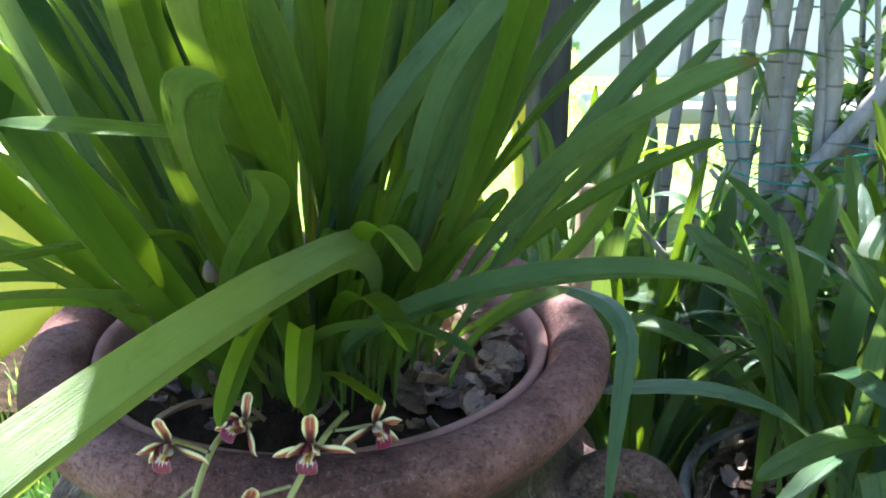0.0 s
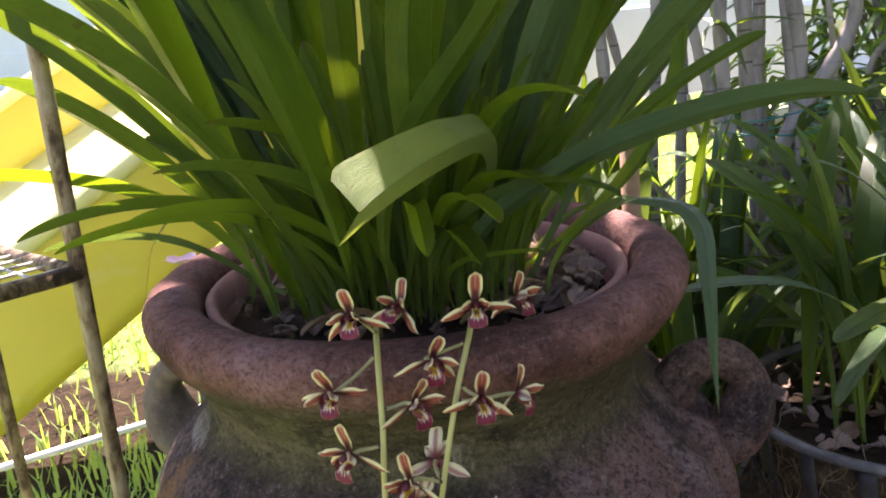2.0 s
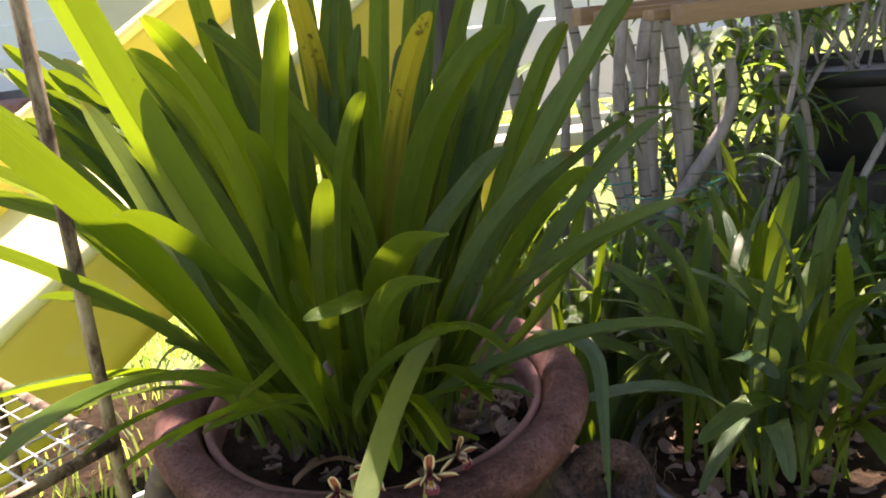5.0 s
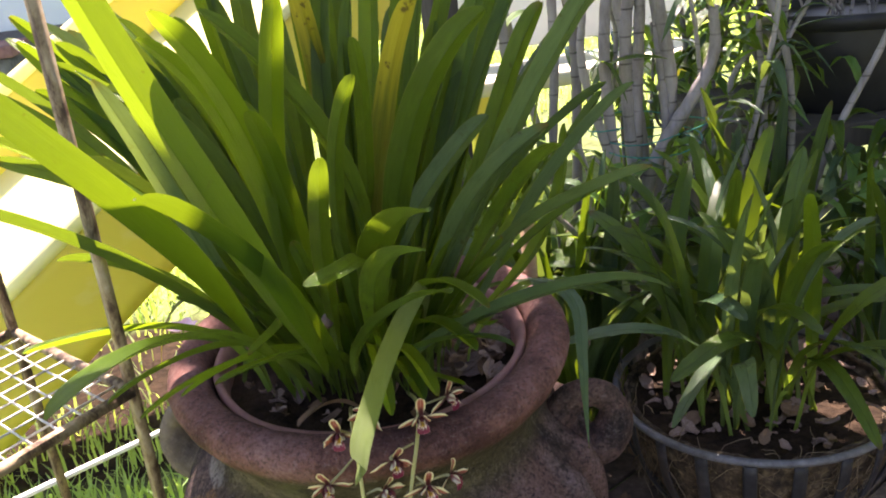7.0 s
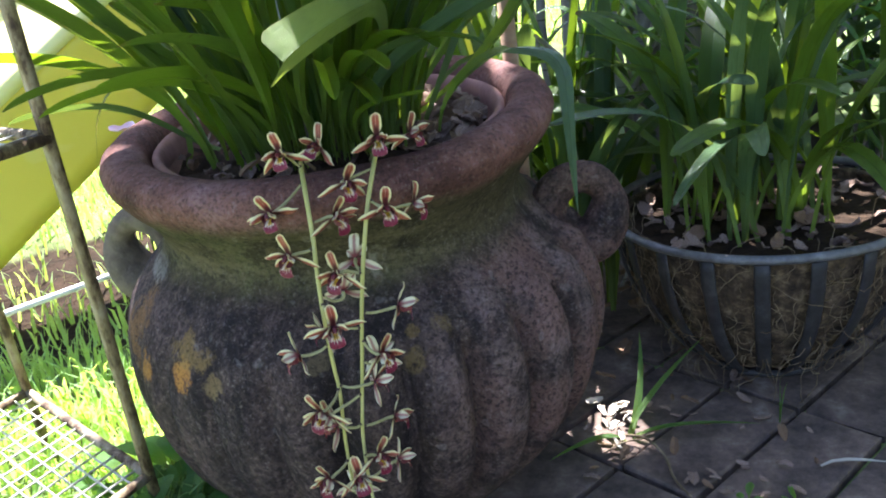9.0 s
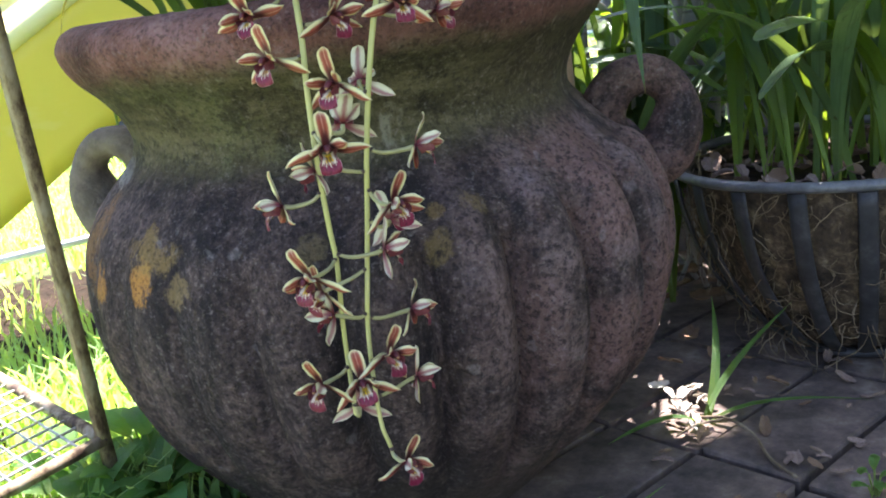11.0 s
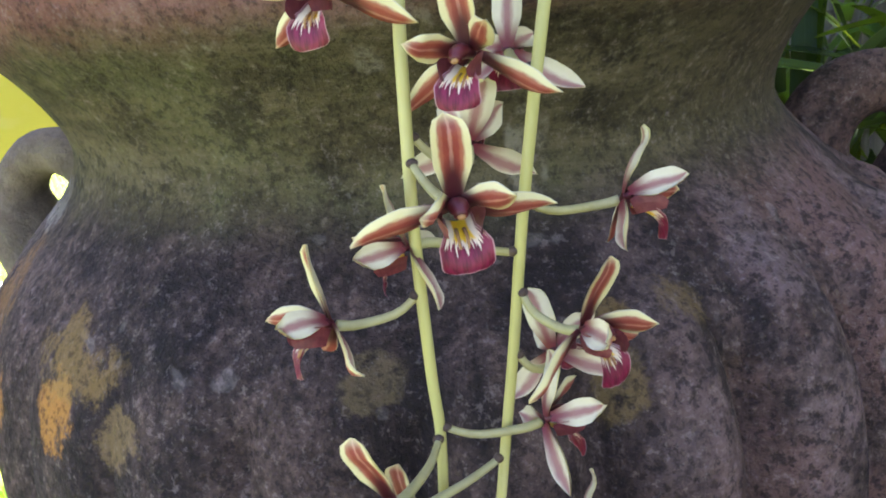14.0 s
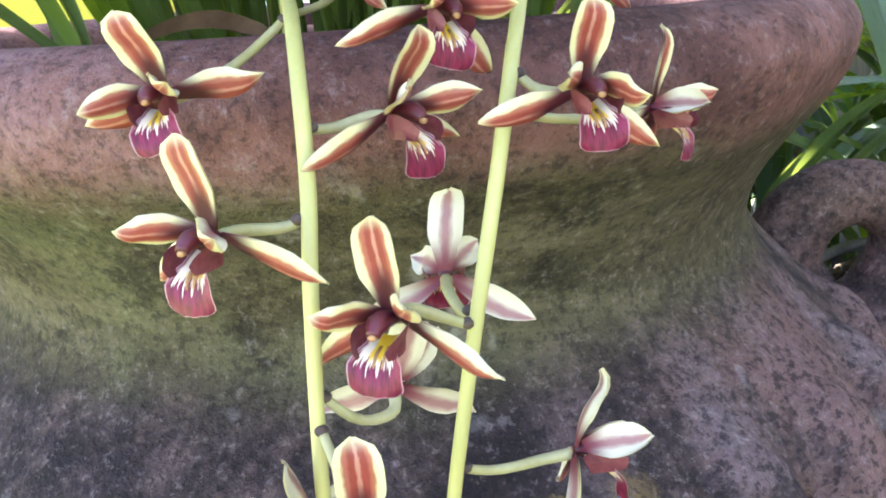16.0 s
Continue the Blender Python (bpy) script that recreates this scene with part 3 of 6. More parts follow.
def build_ground():
    bm = bmesh.new()
    xs = [-600, -120, -30, -10, -6, -4] + [-3 + 0.08 * i for i in range(75)] + [3.2, 4, 6, 10, 30, 120, 600]
    ys = [-600, -120, -30, -8, -3] + [-2 + 0.08 * i for i in range(63)] + [3.2, 3.6, 4, 5, 6, 8, 12, 30, 120, 600]
    grid = [[bm.verts.new((x, y, ground_height(x, y) + 0.012 * noise.noise((x * 5, y * 5, 0.3)) * (abs(x) < 8))) for y in ys] for x in xs]
    for a, b in zip(grid, grid[1:]):
        for j in range(len(ys) - 1):
            bm.faces.new((a[j], b[j], b[j + 1], a[j + 1]))
    return tagged(part("ground", bm, TURF), "green lawn and dark earth around the brick court", "ground", kind="structure")


build_ground()


# ---- the large two-handled pot ----
AXIS_X = 0.006
PROFILE = [(0.0, 0.012), (0.11, 0.008), (0.125, 0.0), (0.138, 0.004), (0.166, 0.032), (0.2, 0.07), (0.228, 0.112), (0.248, 0.155),
           (0.259, 0.2), (0.262, 0.235), (0.258, 0.27), (0.246, 0.3), (0.229, 0.322), (0.211, 0.34), (0.199, 0.354), (0.194, 0.367),
           (0.196, 0.38), (0.204, 0.396), (0.214, 0.41), (0.224, 0.421), (0.232, 0.433), (0.2362, 0.444), (0.2362, 0.452), (0.231, 0.461),
           (0.221, 0.4662), (0.211, 0.467), (0.2, 0.4645), (0.192, 0.4575), (0.1885, 0.448), (0.187, 0.43), (0.184, 0.4), (0.18, 0.36), (0.175, 0.34)]
LEAN = radians(3.4)                             # the pot leans a little forward


def refine(profile, k=3):
    pts = smooth_path([(r, 0, z) for r, z in profile], (len(profile) - 1) * k + 1)
    return [(max(p.x, 0), p.z) for p in pts]


def belly_ribs(a, r, z):
    """Upright lobes on the belly, each ending in an arch under the neck, and hand-made unevenness."""
    lobes = 25
    ph = (a * lobes / (2 * math.pi)) % 1.0
    d = abs(ph - 0.5) * 2                       # 0 in a lobe's middle, 1 in its valley
    top = 0.325 - 0.035 * d * d                 # arch
    up = max(0.0, min(1.0, (top - z) / 0.011))
    low = max(0.0, min(1.0, (z - 0.05) / 0.08))
    strength = max(0.12, 0.42 + 0.6 * math.cos(a + 0.25))  # plainer on one flank
    lift = 0.038 * (1 - d ** 2.8) * up * low * strength if z > 0.04 and r > 0.19 else 0
    uneven = 0.004 * noise.noise((math.cos(a) * 1.6, math.sin(a) * 1.6, z * 6)) + 0.0016 * noise.noise((math.cos(a) * 7, math.sin(a) * 7, z * 25))
    return r + lift - 0.023 * up * low * strength + (uneven if r > 0.02 else 0)


pot = thing("clay_pot", "large weathered terracotta pot with two loop handles and a rolled rim", "pot", at=(AXIS_X, 0.032, 0.004))
pot.rotation_euler = (LEAN, 0, 0)
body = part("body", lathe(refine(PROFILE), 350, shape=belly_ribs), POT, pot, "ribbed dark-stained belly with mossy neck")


def handle(angle, out, lean, wide, drop=0.041, thick=1.0, fill=0.006):
    """A thick ear-shaped ring on the shoulder with a small oval eye, heavier towards its foot."""
    c, s = math.cos(angle), math.sin(angle)
    pts, rad = [], []
    for k in range(44):
        a = 2 * math.pi * k / 44                # from the outer side, over the top
        r = 0.2585 + (0.0305 if math.cos(a) > 0 else 0.036) * math.cos(a)
        z = 0.3215 + (0.0345 if math.sin(a) > 0 else drop) * math.sin(a)
        r -= 0.3 * (drop - 0.041) * max(0.0, -math.sin(a))
        r += out + lean * (z - 0.32)
        low = max(0.0, -math.sin(a - 0.35))
        pts.append((r * c, r * s, z))
        rad.append(0.0155 * thick + fill * low + 0.003 * max(0.0, -math.cos(a)) + 0.0012 * noise.noise((math.cos(a) * 2.5, math.sin(a) * 2.5, angle)))
    return tube(pts, lambda t: rad[min(43, round(t * 43))], 18, flat=wide, close=True, up=(-s, c, 0.0001))


for ang, out, lean, wide, drop, thick, fill in ((radians(-12), 0.0, 0.0, 0.95, 0.045, 1.14, 0.01), (radians(160), -0.006, -0.05, 1.3, 0.046, 0.96, 0.012)):
    part("handle", handle(ang, out, lean, wide, drop, thick, fill), OLIVE_EAR if ang > 1 else POT_EAR, pot, "stained loop handle")

liner = thing("inner_pot", "smaller pink clay pot standing inside the large pot", "pot", at=(AXIS_X, 0.032, 0.004))
liner.rotation_euler = (LEAN, 0, 0)
LINER = [(0.0, 0.36), (0.15, 0.36), (0.17, 0.38), (0.179, 0.41), (0.1825, 0.43), (0.178, 0.432), (0.174, 0.428), (0.169, 0.41), (0.162, 0.395), (0.0, 0.39)]
LINER_RIM = [(0.179, 0.428), (0.1838, 0.434), (0.1855, 0.444), (0.1865, 0.449), (0.184, 0.4525), (0.179, 0.4515), (0.175, 0.443), (0.1745, 0.43)]
part("body", lathe(refine(LINER, 2), 120, wobble=0.003), CLAY, liner)
part("rim", lathe(refine(LINER_RIM, 2), 120, wobble=0.004), CLAY, liner)

soil = thing("potting_soil", "dark potting soil with bark inside the clay pot", "soil", kind="stuff", at=(AXIS_X, 0.032, -0.002))
soil.rotation_euler = (LEAN, 0, 0)
bm = bmesh.new()
rings = []
for k in range(15):
    r = 0.1745 * k / 14
    rings.append([bm.verts.new((r * math.cos(a), r * math.sin(a), 0.424 + 0.018 * (1 - k / 14) + 0.012 * noise.noise((r * 30 * math.cos(a), r * 30 * math.sin(a), 0)))) for a in (2 * math.pi * i / 60 for i in range(60))])
for a, b in zip(rings, rings[1:]):
    for i in range(60):
        bm.faces.new((a[i], b[i], b[(i + 1) % 60], a[(i + 1) % 60]))
bmesh.ops.remove_doubles(bm, verts=bm.verts, dist=0.0001)
part("soil", bm, SOIL, soil)


def chip_mesh(seed):
    """A curled flake of bark or dry leaf base."""
    r = random.Random(seed)
    bm = bmesh.new()
    n = 6
    bend = r.uniform(-0.9, 0.9)
    top, bot = [], []
    for i in range(n + 1):
        s = i / n
        w = 0.5 * math.sin(math.pi * (0.12 + 0.8 * s)) ** 0.7 * r.uniform(0.85, 1.1)
        z = 0.28 * bend * math.sin(math.pi * s)
        for row, dz in ((top, 0.05), (bot, -0.03)):
            row.append([bm.verts.new(((s - 0.5) * 1.6, w * u, z + dz + 0.22 * abs(u) * r.uniform(0.4, 1.4))) for u in (-1, 0, 1)])
    for a, b in zip(top, top[1:]):
        for k in range(2):
            bm.faces.new((a[k], b[k], b[k + 1], a[k + 1]))
    for a, b in zip(bot, bot[1:]):
        for k in range(2):
            bm.faces.new((a[k], a[k + 1], b[k + 1], b[k]))
    for i in range(n):
        bm.faces.new((top[i][0], bot[i][0], bot[i + 1][0], top[i + 1][0]))
        bm.faces.new((top[i][2], top[i + 1][2], bot[i + 1][2], bot[i][2]))
    me = bpy.data.meshes.new("chip")
    bm.to_mesh(me)
    bm.free()
    return me


CHIPS = [chip_mesh(k) for k in range(6)]
for k, me in enumerate(CHIPS):
    me.materials.append(BARK if k < 4 else LITTER)
FLAKES = [chip_mesh(20 + k) for k in range(3)]
for me in FLAKES:
    me.materials.append(SHREDS)
rnd = random.Random(4)
bark = thing("bark_mulch", "pale and brown bark chips on the soil of the clay pot", "bark", at=(AXIS_X, 0.032, -0.002))
bark.rotation_euler = (LEAN, 0, 0)
for i in range(120):
    a = rnd.uniform(0, 2 * math.pi)
    if i < 75:
        a = rnd.uniform(-0.75, 0.75)
    r = rnd.uniform(0.085, 0.16)
    s = rnd.uniform(0.009, 0.018) * (1.5 if i < 75 else 0.9)
    share("chip", CHIPS[rnd.randrange(6)], bark, pose(r * math.cos(a), r * math.sin(a), 0.434 + rnd.uniform(0.0, 0.014), rnd.uniform(-50, 50), rnd.uniform(-50, 50), rnd.uniform(0, 360)) @ Matrix.Diagonal((s, s, s, 1)))

# ---- the orchid: strap leaves ----
orchid = thing("orchid_plant", "large leafy orchid with long green strap leaves in the clay pot", "plant", at=(0, 0, 0.43))
LIFT = Matrix.Translation((0, 0, -0.43))


def orchid_leaf(base, mid, tip, width=0.036, mat=None, twist=0.0, fold=0.5, n=18, label="", flat=0.56, outline=strap, show=0.5):
    n += 5
    f = lambda s: flat + (fold + 0.5) * max(0.0, 1 - s * 2.2)
    pts = through_mid((*base, 0.437), mid, tip, n)
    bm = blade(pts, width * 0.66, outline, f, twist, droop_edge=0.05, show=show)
    bm.transform(LIFT)
    return part("leaf", bm, mat or LEAF, orchid, label)


def arch_leaf(base, low, high, tip, width, mat, twist=0.0, flat=0.4, show=0.6, label=""):
    """A strap leaf along a smooth arch from its foot in the soil to its tip, pulled towards low and high."""
    a, b, c, d = Vector((*base, 0.437)), Vector(low), Vector(high), Vector(tip)
    steps = [1 - (1 - k / 23) ** 1.7 for k in range(24)]
    pts = [a * (1 - t) ** 3 + b * (3 * t * (1 - t) ** 2) + c * (3 * t * t * (1 - t)) + d * t ** 3 for t in steps]
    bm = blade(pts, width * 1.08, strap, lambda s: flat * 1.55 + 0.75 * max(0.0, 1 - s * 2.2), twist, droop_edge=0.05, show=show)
    bm.transform(LIFT)
    return part("leaf", bm, mat, orchid, label)


# leaves that can be told apart: foot, a place on the way, tip
B, F, Y = LEAF_BLUE, LEAF_FRESH, LEAF_YELLOW
cut = blade(smooth_path([(0.05, -0.06, 0.437), (0.066, -0.115, 0.535), (0.063, -0.172, 0.582), (0.035, -0.25, 0.589), (0.006, -0.335, 0.589), (-0.018, -0.42, 0.588), (-0.027, -0.458, 0.587)], 26), 0.036, cut_strap,
            -0.62, side=(0.02, 0.0, 1.0))      # rolled on its side, keel outwards
cut.transform(LIFT)
part("leaf", cut, LEAF_PALE, orchid, "pale cut leaf arching over the rim")
arch_leaf((0.005, -0.088), (-0.029, -0.081, 0.466), (-0.019, -0.217, 0.588), (-0.132, -0.31, 0.594), 0.021, LEAF, 0, 0.3, 0.3)
arch_leaf((-0.119, -0.042), (-0.147, -0.035, 0.561), (-0.247, -0.138, 0.581), (-0.311, -0.18, 0.594), 0.026, F, 0.1, 0.35, 0.3)
arch_leaf((-0.107, 0.02), (-0.179, 0.078, 0.452), (-0.167, -0.032, 0.533), (-0.29, -0.053, 0.517), 0.019, B, 0, 0.3, 0.3)
arch_leaf((-0.149, -0.002), (-0.128, 0.141, 0.48), (-0.244, -0.081, 0.643), (-0.284, -0.1, 0.65), 0.026, LEAF, 0, 0.35, 0.5)
arch_leaf((-0.088, -0.07), (-0.132, -0.233, 0.652), (-0.106, -0.412, 0.717), (-0.214, -0.479, 0.88), 0.04, F, 0, 0.6, 0.55)
arch_leaf((-0.111, -0.057), (-0.145, 0.082, 0.516), (-0.214, 0.039, 0.617), (-0.287, 0.073, 0.676), 0.024, LEAF, 0, 0.4, 0.4)
arch_leaf((-0.081, -0.033), (-0.148, -0.137, 0.598), (-0.233, -0.174, 0.694), (-0.341, -0.2, 0.748), 0.026, LEAF, 0, 0.4, 0.4)
arch_leaf((-0.033, -0.069), (-0.018, -0.243, 0.534), (-0.076, -0.293, 0.694), (-0.14, -0.405, 0.777), 0.029, F, 0, 0.6, 0.5)
arch_leaf((-0.05, -0.048), (-0.033, -0.38, 0.62), (-0.101, -0.302, 0.688), (-0.183, -0.354, 0.982), 0.036, F, 0, 0.45, 0.7)
arch_leaf((-0.035, -0.076), (-0.027, -0.159, 0.579), (-0.041, -0.249, 0.659), (-0.022, -0.338, 0.77), 0.019, LEAF, 0, 0.3, 0.9)
arch_leaf((-0.004, -0.047), (-0.017, -0.11, 0.618), (-0.018, -0.196, 0.745), (0.012, -0.293, 0.817), 0.02, LEAF, 0.2, 0.5, 0.8)
arch_leaf((-0.001, -0.056), (0.013, -0.111, 0.609), (0.005, -0.372, 0.732), (0.041, -0.413, 0.742), 0.033, LEAF, 0, 0.3, 1.0)
arch_leaf((-0.013, -0.072), (0.029, -0.197, 0.553), (-0.027, -0.339, 0.697), (0.037, -0.396, 0.709), 0.027, LEAF, 0, 0.35, 0.95)
arch_leaf((-0.011, -0.089), (-0.051, -0.27, 0.599), (0.049, -0.257, 0.625), (0.048, -0.415, 0.683), 0.017, LEAF, 0, 0.3, 0.6)
arch_leaf((0.011, -0.069), (-0.009, -0.161, 0.667), (0.035, -0.267, 0.665), (-0.048, -0.378, 0.691), 0.02, LEAF, 0.4, 0.15, 0)
arch_leaf((-0.045, -0.075), (-0.088, -0.049, 0.588), (-0.037, -0.161, 0.588), (-0.101, -0.316, 0.617), 0.016, LEAF, 0, 0.4, 0.3)
arch_leaf((0.023, -0.083), (-0.009, -0.202, 0.534), (0.073, -0.23, 0.577), (0.126, -0.248, 0.546), 0.015, LEAF, 0, 0.35, 0.3)
arch_leaf((0.014, -0.067), (0.106, -0.13, 0.582), (0.095, -0.19, 0.526), (0.117, -0.229, 0.566), 0.015, F, 0, 0.35, 0.3)
arch_leaf((0.033, -0.101), (0.003, -0.121, 0.5), (0.057, -0.206, 0.505), (0.075, -0.253, 0.519), 0.012, F, 0, 0.3, 0.3)
arch_leaf((0.113, -0.057), (0.121, -0.055, 0.489), (0.182, -0.032, 0.503), (0.206, -0.008, 0.5), 0.015, F, 0, 0.3, 0.3)
arch_leaf((0.057, -0.031), (0.128, -0.116, 0.591), (0.142, -0.232, 0.707), (0.147, -0.369, 0.76), 0.022, LEAF, 0, 0.4, 0.85)
arch_leaf((0.027, -0.025), (0.117, -0.107, 0.605), (0.074, -0.226, 0.684), (0.166, -0.27, 0.752), 0.026, B, 0, 0.35, 0.8)
arch_leaf((0.081, -0.014), (0.159, -0.017, 0.582), (0.182, -0.216, 0.663), (0.249, -0.284, 0.707), 0.023, B, 0.1, 0.35, 0.6)
arch_leaf((0.058, -0.062), (-0.032, -0.227, 0.545), (0.217, -0.203, 0.611), (0.26, -0.287, 0.595), 0.021, B, 0, 0.25, 0.7)
arch_leaf((0.095, -0.025), (0.117, 0.058, 0.755), (0.232, 0.049, 0.807), (0.217, 0.092, 0.86), 0.04, LEAF, 0, 0.4, 0.9)
arch_leaf((0.062, -0.01), (0.1, -0.15, 0.609), (0.145, -0.269, 0.78), (0.187, -0.369, 0.879), 0.024, B, 0.1, 0.4, 0.7)
arch_leaf((0.098, -0.041), (0.173, -0.073, 0.584), (0.213, -0.105, 0.677), (0.293, -0.137, 0.747), 0.024, B, 0, 0.4, 0.6)
arch_leaf((0.017, -0.05), (0.041, -0.122, 0.619), (0.048, -0.182, 0.785), (0.129, -0.24, 0.847), 0.034, LEAF, 0, 0.35, 0.85)
arch_leaf((0.017, -0.071), (-0.007, -0.109, 0.579), (0.09, -0.127, 0.688), (0.142, -0.15, 0.74), 0.028, B, 0, 0.35, 0.8)
arch_leaf((-0.032, -0.021), (-0.093, -0.116, 0.597), (-0.059, -0.2, 0.76), (-0.035, -0.279, 0.883), 0.024, F, 0, 0.35, 0.95)
arch_leaf((-0.034, -0.002), (-0.078, -0.112, 0.608), (-0.045, -0.202, 0.765), (-0.122, -0.298, 0.881), 0.026, F, 0, 0.35, 0.8)
arch_leaf((-0.04, 0.011), (-0.089, -0.079, 0.62), (-0.063, -0.161, 0.774), (-0.139, -0.263, 0.861), 0.02, F, 0, 0.35, 0.8)
arch_leaf((0.009, 0.003), (0.034, -0.112, 0.632), (0.014, -0.189, 0.753), (-0.096, -0.213, 0.872), 0.026, LEAF, 0.1, 0.5, 0.6)
arch_leaf((-0.03, -0.019), (-0.052, -0.1, 0.59), (-0.05, -0.172, 0.721), (-0.07, -0.264, 0.797), 0.02, F, 0, 0.2, 0.9)
arch_leaf((-0.006, 0.036), (-0.003, 0.083, 0.643), (0.009, 0.063, 0.775), (-0.022, 0.037, 0.908), 0.028, Y, 0, 0.35, 0.9)
arch_leaf((-0.005, -0.01), (0.03, -0.08, 0.62), (0.045, -0.132, 0.8), (0.085, -0.165, 0.862), 0.025, Y, 0.1, 0.35, 0.8, label="yellowing leaf with brown blotches")
arch_leaf((-0.083, -0.005), (-0.15, -0.069, 0.586), (-0.159, -0.136, 0.716), (-0.204, -0.136, 0.82), 0.024, B, 0, 0.35, 0.8)
arch_leaf((0.012, 0.021), (0.015, -0.054, 0.609), (0.036, -0.134, 0.75), (0.02, -0.23, 0.837), 0.017, LEAF, 0, 0.35, 0.9)
arch_leaf((0.058, 0.021), (0.144, -0.071, 0.603), (0.148, -0.143, 0.76), (0.18, -0.224, 0.844), 0.028, LEAF, 0.2, 0.5, 0.8)
bm = blade(smooth_path([(0.1, 0.03, 0.437), (0.16, 0.025, 0.49), (0.225, -0.01, 0.497), (0.247, -0.05, 0.482), (0.237, -0.094, 0.44), (0.229, -0.12, 0.4), (0.222, -0.146, 0.35)], 26), 0.023, lambda s: lance(s) * (0.3 + 0.7 * min(1.0, max(0.0, s - 0.3) / 0.15)), 0.3, 0.2, side=(0.95, -0.3, 0.1))
bm.transform(LIFT)
part("leaf", bm, B, orchid, "leaf hanging down beside the handle")
orchid_leaf((0.07, -0.03), (0.2, -0.06, 0.578), (0.302, -0.065, 0.633), 0.026, LEAF, 0.5)
orchid_leaf((0.04, 0.03), (0.14, 0.01, 0.72), (0.213, 0.03, 0.94), 0.042, LEAF, -0.2)
orchid_leaf((-0.06, -0.09), (-0.135, -0.33, 0.645), (-0.195, -0.5, 0.688), 0.038, LEAF, 0.3)
orchid_leaf((0, 0.02), (-0.001, 0.050, 0.753), (0.032, 0.080, 0.924), 0.04, LEAF, -0.1)
orchid_leaf((0.02, 0.0), (0.050, 0.020, 0.732), (0.077, 0.040, 0.931), 0.046, F, 0.1)
orchid_leaf((0.03, 0.02), (0.082, 0.050, 0.727), (0.116, 0.080, 0.914), 0.046, LEAF, -0.2)
orchid_leaf((0.04, 0.01), (0.176, 0.000, 0.762), (0.236, 0.020, 0.852), 0.046, LEAF, 0.3)
orchid_leaf((0.05, 0.04), (0.124, 0.050, 0.721), (0.195, 0.080, 0.831), 0.04, LEAF, 0.3)
orchid_leaf((-0.04, 0.03), (-0.073, 0.060, 0.812), (-0.069, 0.080, 0.936), 0.046, LEAF, 0.1)
orchid_leaf((-0.05, 0.02), (-0.101, 0.040, 0.788), (-0.121, 0.050, 0.931), 0.046, F, 0.2)
orchid_leaf((-0.05, 0.0), (-0.073, 0.020, 0.706), (-0.106, 0.040, 0.873), 0.044, LEAF, -0.1)
orchid_leaf((-0.07, 0.01), (-0.192, 0.030, 0.722), (-0.293, 0.060, 0.818), 0.044, B, 0.1)
orchid_leaf((-0.06, 0.0), (-0.138, 0.000, 0.709), (-0.226, 0.020, 0.789), 0.05, LEAF, 0.2)
orchid_leaf((-0.05, 0.03), (-0.033, 0.030, 0.717), (-0.045, 0.050, 0.864), 0.044, LEAF, 0)
orchid_leaf((0.0, 0.04), (0.020, 0.040, 0.686), (0.045, 0.060, 0.852), 0.044, LEAF, 0.3)
orchid_leaf((0.03, 0.04), (0.100, 0.040, 0.694), (0.136, 0.060, 0.809), 0.04, LEAF, -0.3)
orchid_leaf((0.05, 0.03), (0.128, 0.020, 0.627), (0.171, 0.030, 0.699), 0.036, LEAF, 0.3)
orchid_leaf((0.07, 0.02), (0.255, 0.060, 0.608), (0.342, 0.100, 0.692), 0.034, LEAF, 0.4)
orchid_leaf((0.08, -0.01), (0.239, 0.020, 0.558), (0.277, 0.050, 0.671), 0.034, F, 0.5)
orchid_leaf((-0.08, 0.03), (-0.116, 0.030, 0.637), (-0.160, 0.040, 0.766), 0.046, LEAF, 0.3)
bm = blade(smooth_path([(-0.09, 0.045, 0.437), (-0.13, 0.06, 0.5), (-0.197, 0.07, 0.522), (-0.232, 0.06, 0.494), (-0.246, 0.05, 0.445)], 18), 0.016, lance, 0.4, 0.3)
bm.transform(LIFT)
part("leaf", bm, Y, orchid, "drooping yellow-green leaf")

# the rest of the clump: upright in the middle, arching outwards, shorter in front
rnd = random.Random(21)
for i in range(110):
    a = 2 * math.pi * (i * 0.38197 + rnd.uniform(-0.05, 0.05))
    q = (i + 0.5) / 110
    front = max(0.0, -math.sin(a))
    br = 0.012 + 0.085 * math.sqrt(q)
    bx, by = br * math.cos(a), -0.025 + br * math.sin(a) * 0.95
    lean = radians(3 + 38 * q ** 1.1 * rnd.uniform(0.7, 1.2)) * (1 - 0.45 * front)
    length = rnd.uniform(0.32, 0.47) * (1 - 0.1 * q) * (1 - 0.36 * front)
    if front > 0.15:
        length = rnd.uniform(0.1, 0.24)         # in front only short ones stand before the tall leaves
    a += rnd.uniform(-0.5, 0.5)
    if math.cos(a) < -0.25 and math.sin(a) > -0.1 and i % 9:
        continue                                # thinner where the slide shows through
    if math.cos(a) > 0.5 and math.sin(a) > -0.2 and i % 6:
        continue
    side, up = math.sin(lean * 0.8), math.cos(lean * 0.8)
    mid = (bx + math.cos(a) * side * length * 0.58, by + math.sin(a) * side * length * 0.58, 0.437 + up * length * 0.58)
    side, up = math.sin(lean * 1.15), math.cos(lean * 1.15)
    tip = (bx + math.cos(a) * side * length, by + math.sin(a) * side * length, 0.437 + up * length)
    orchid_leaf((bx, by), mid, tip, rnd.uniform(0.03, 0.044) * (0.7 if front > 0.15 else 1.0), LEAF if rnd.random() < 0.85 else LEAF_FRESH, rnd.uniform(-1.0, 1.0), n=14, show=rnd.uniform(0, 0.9))
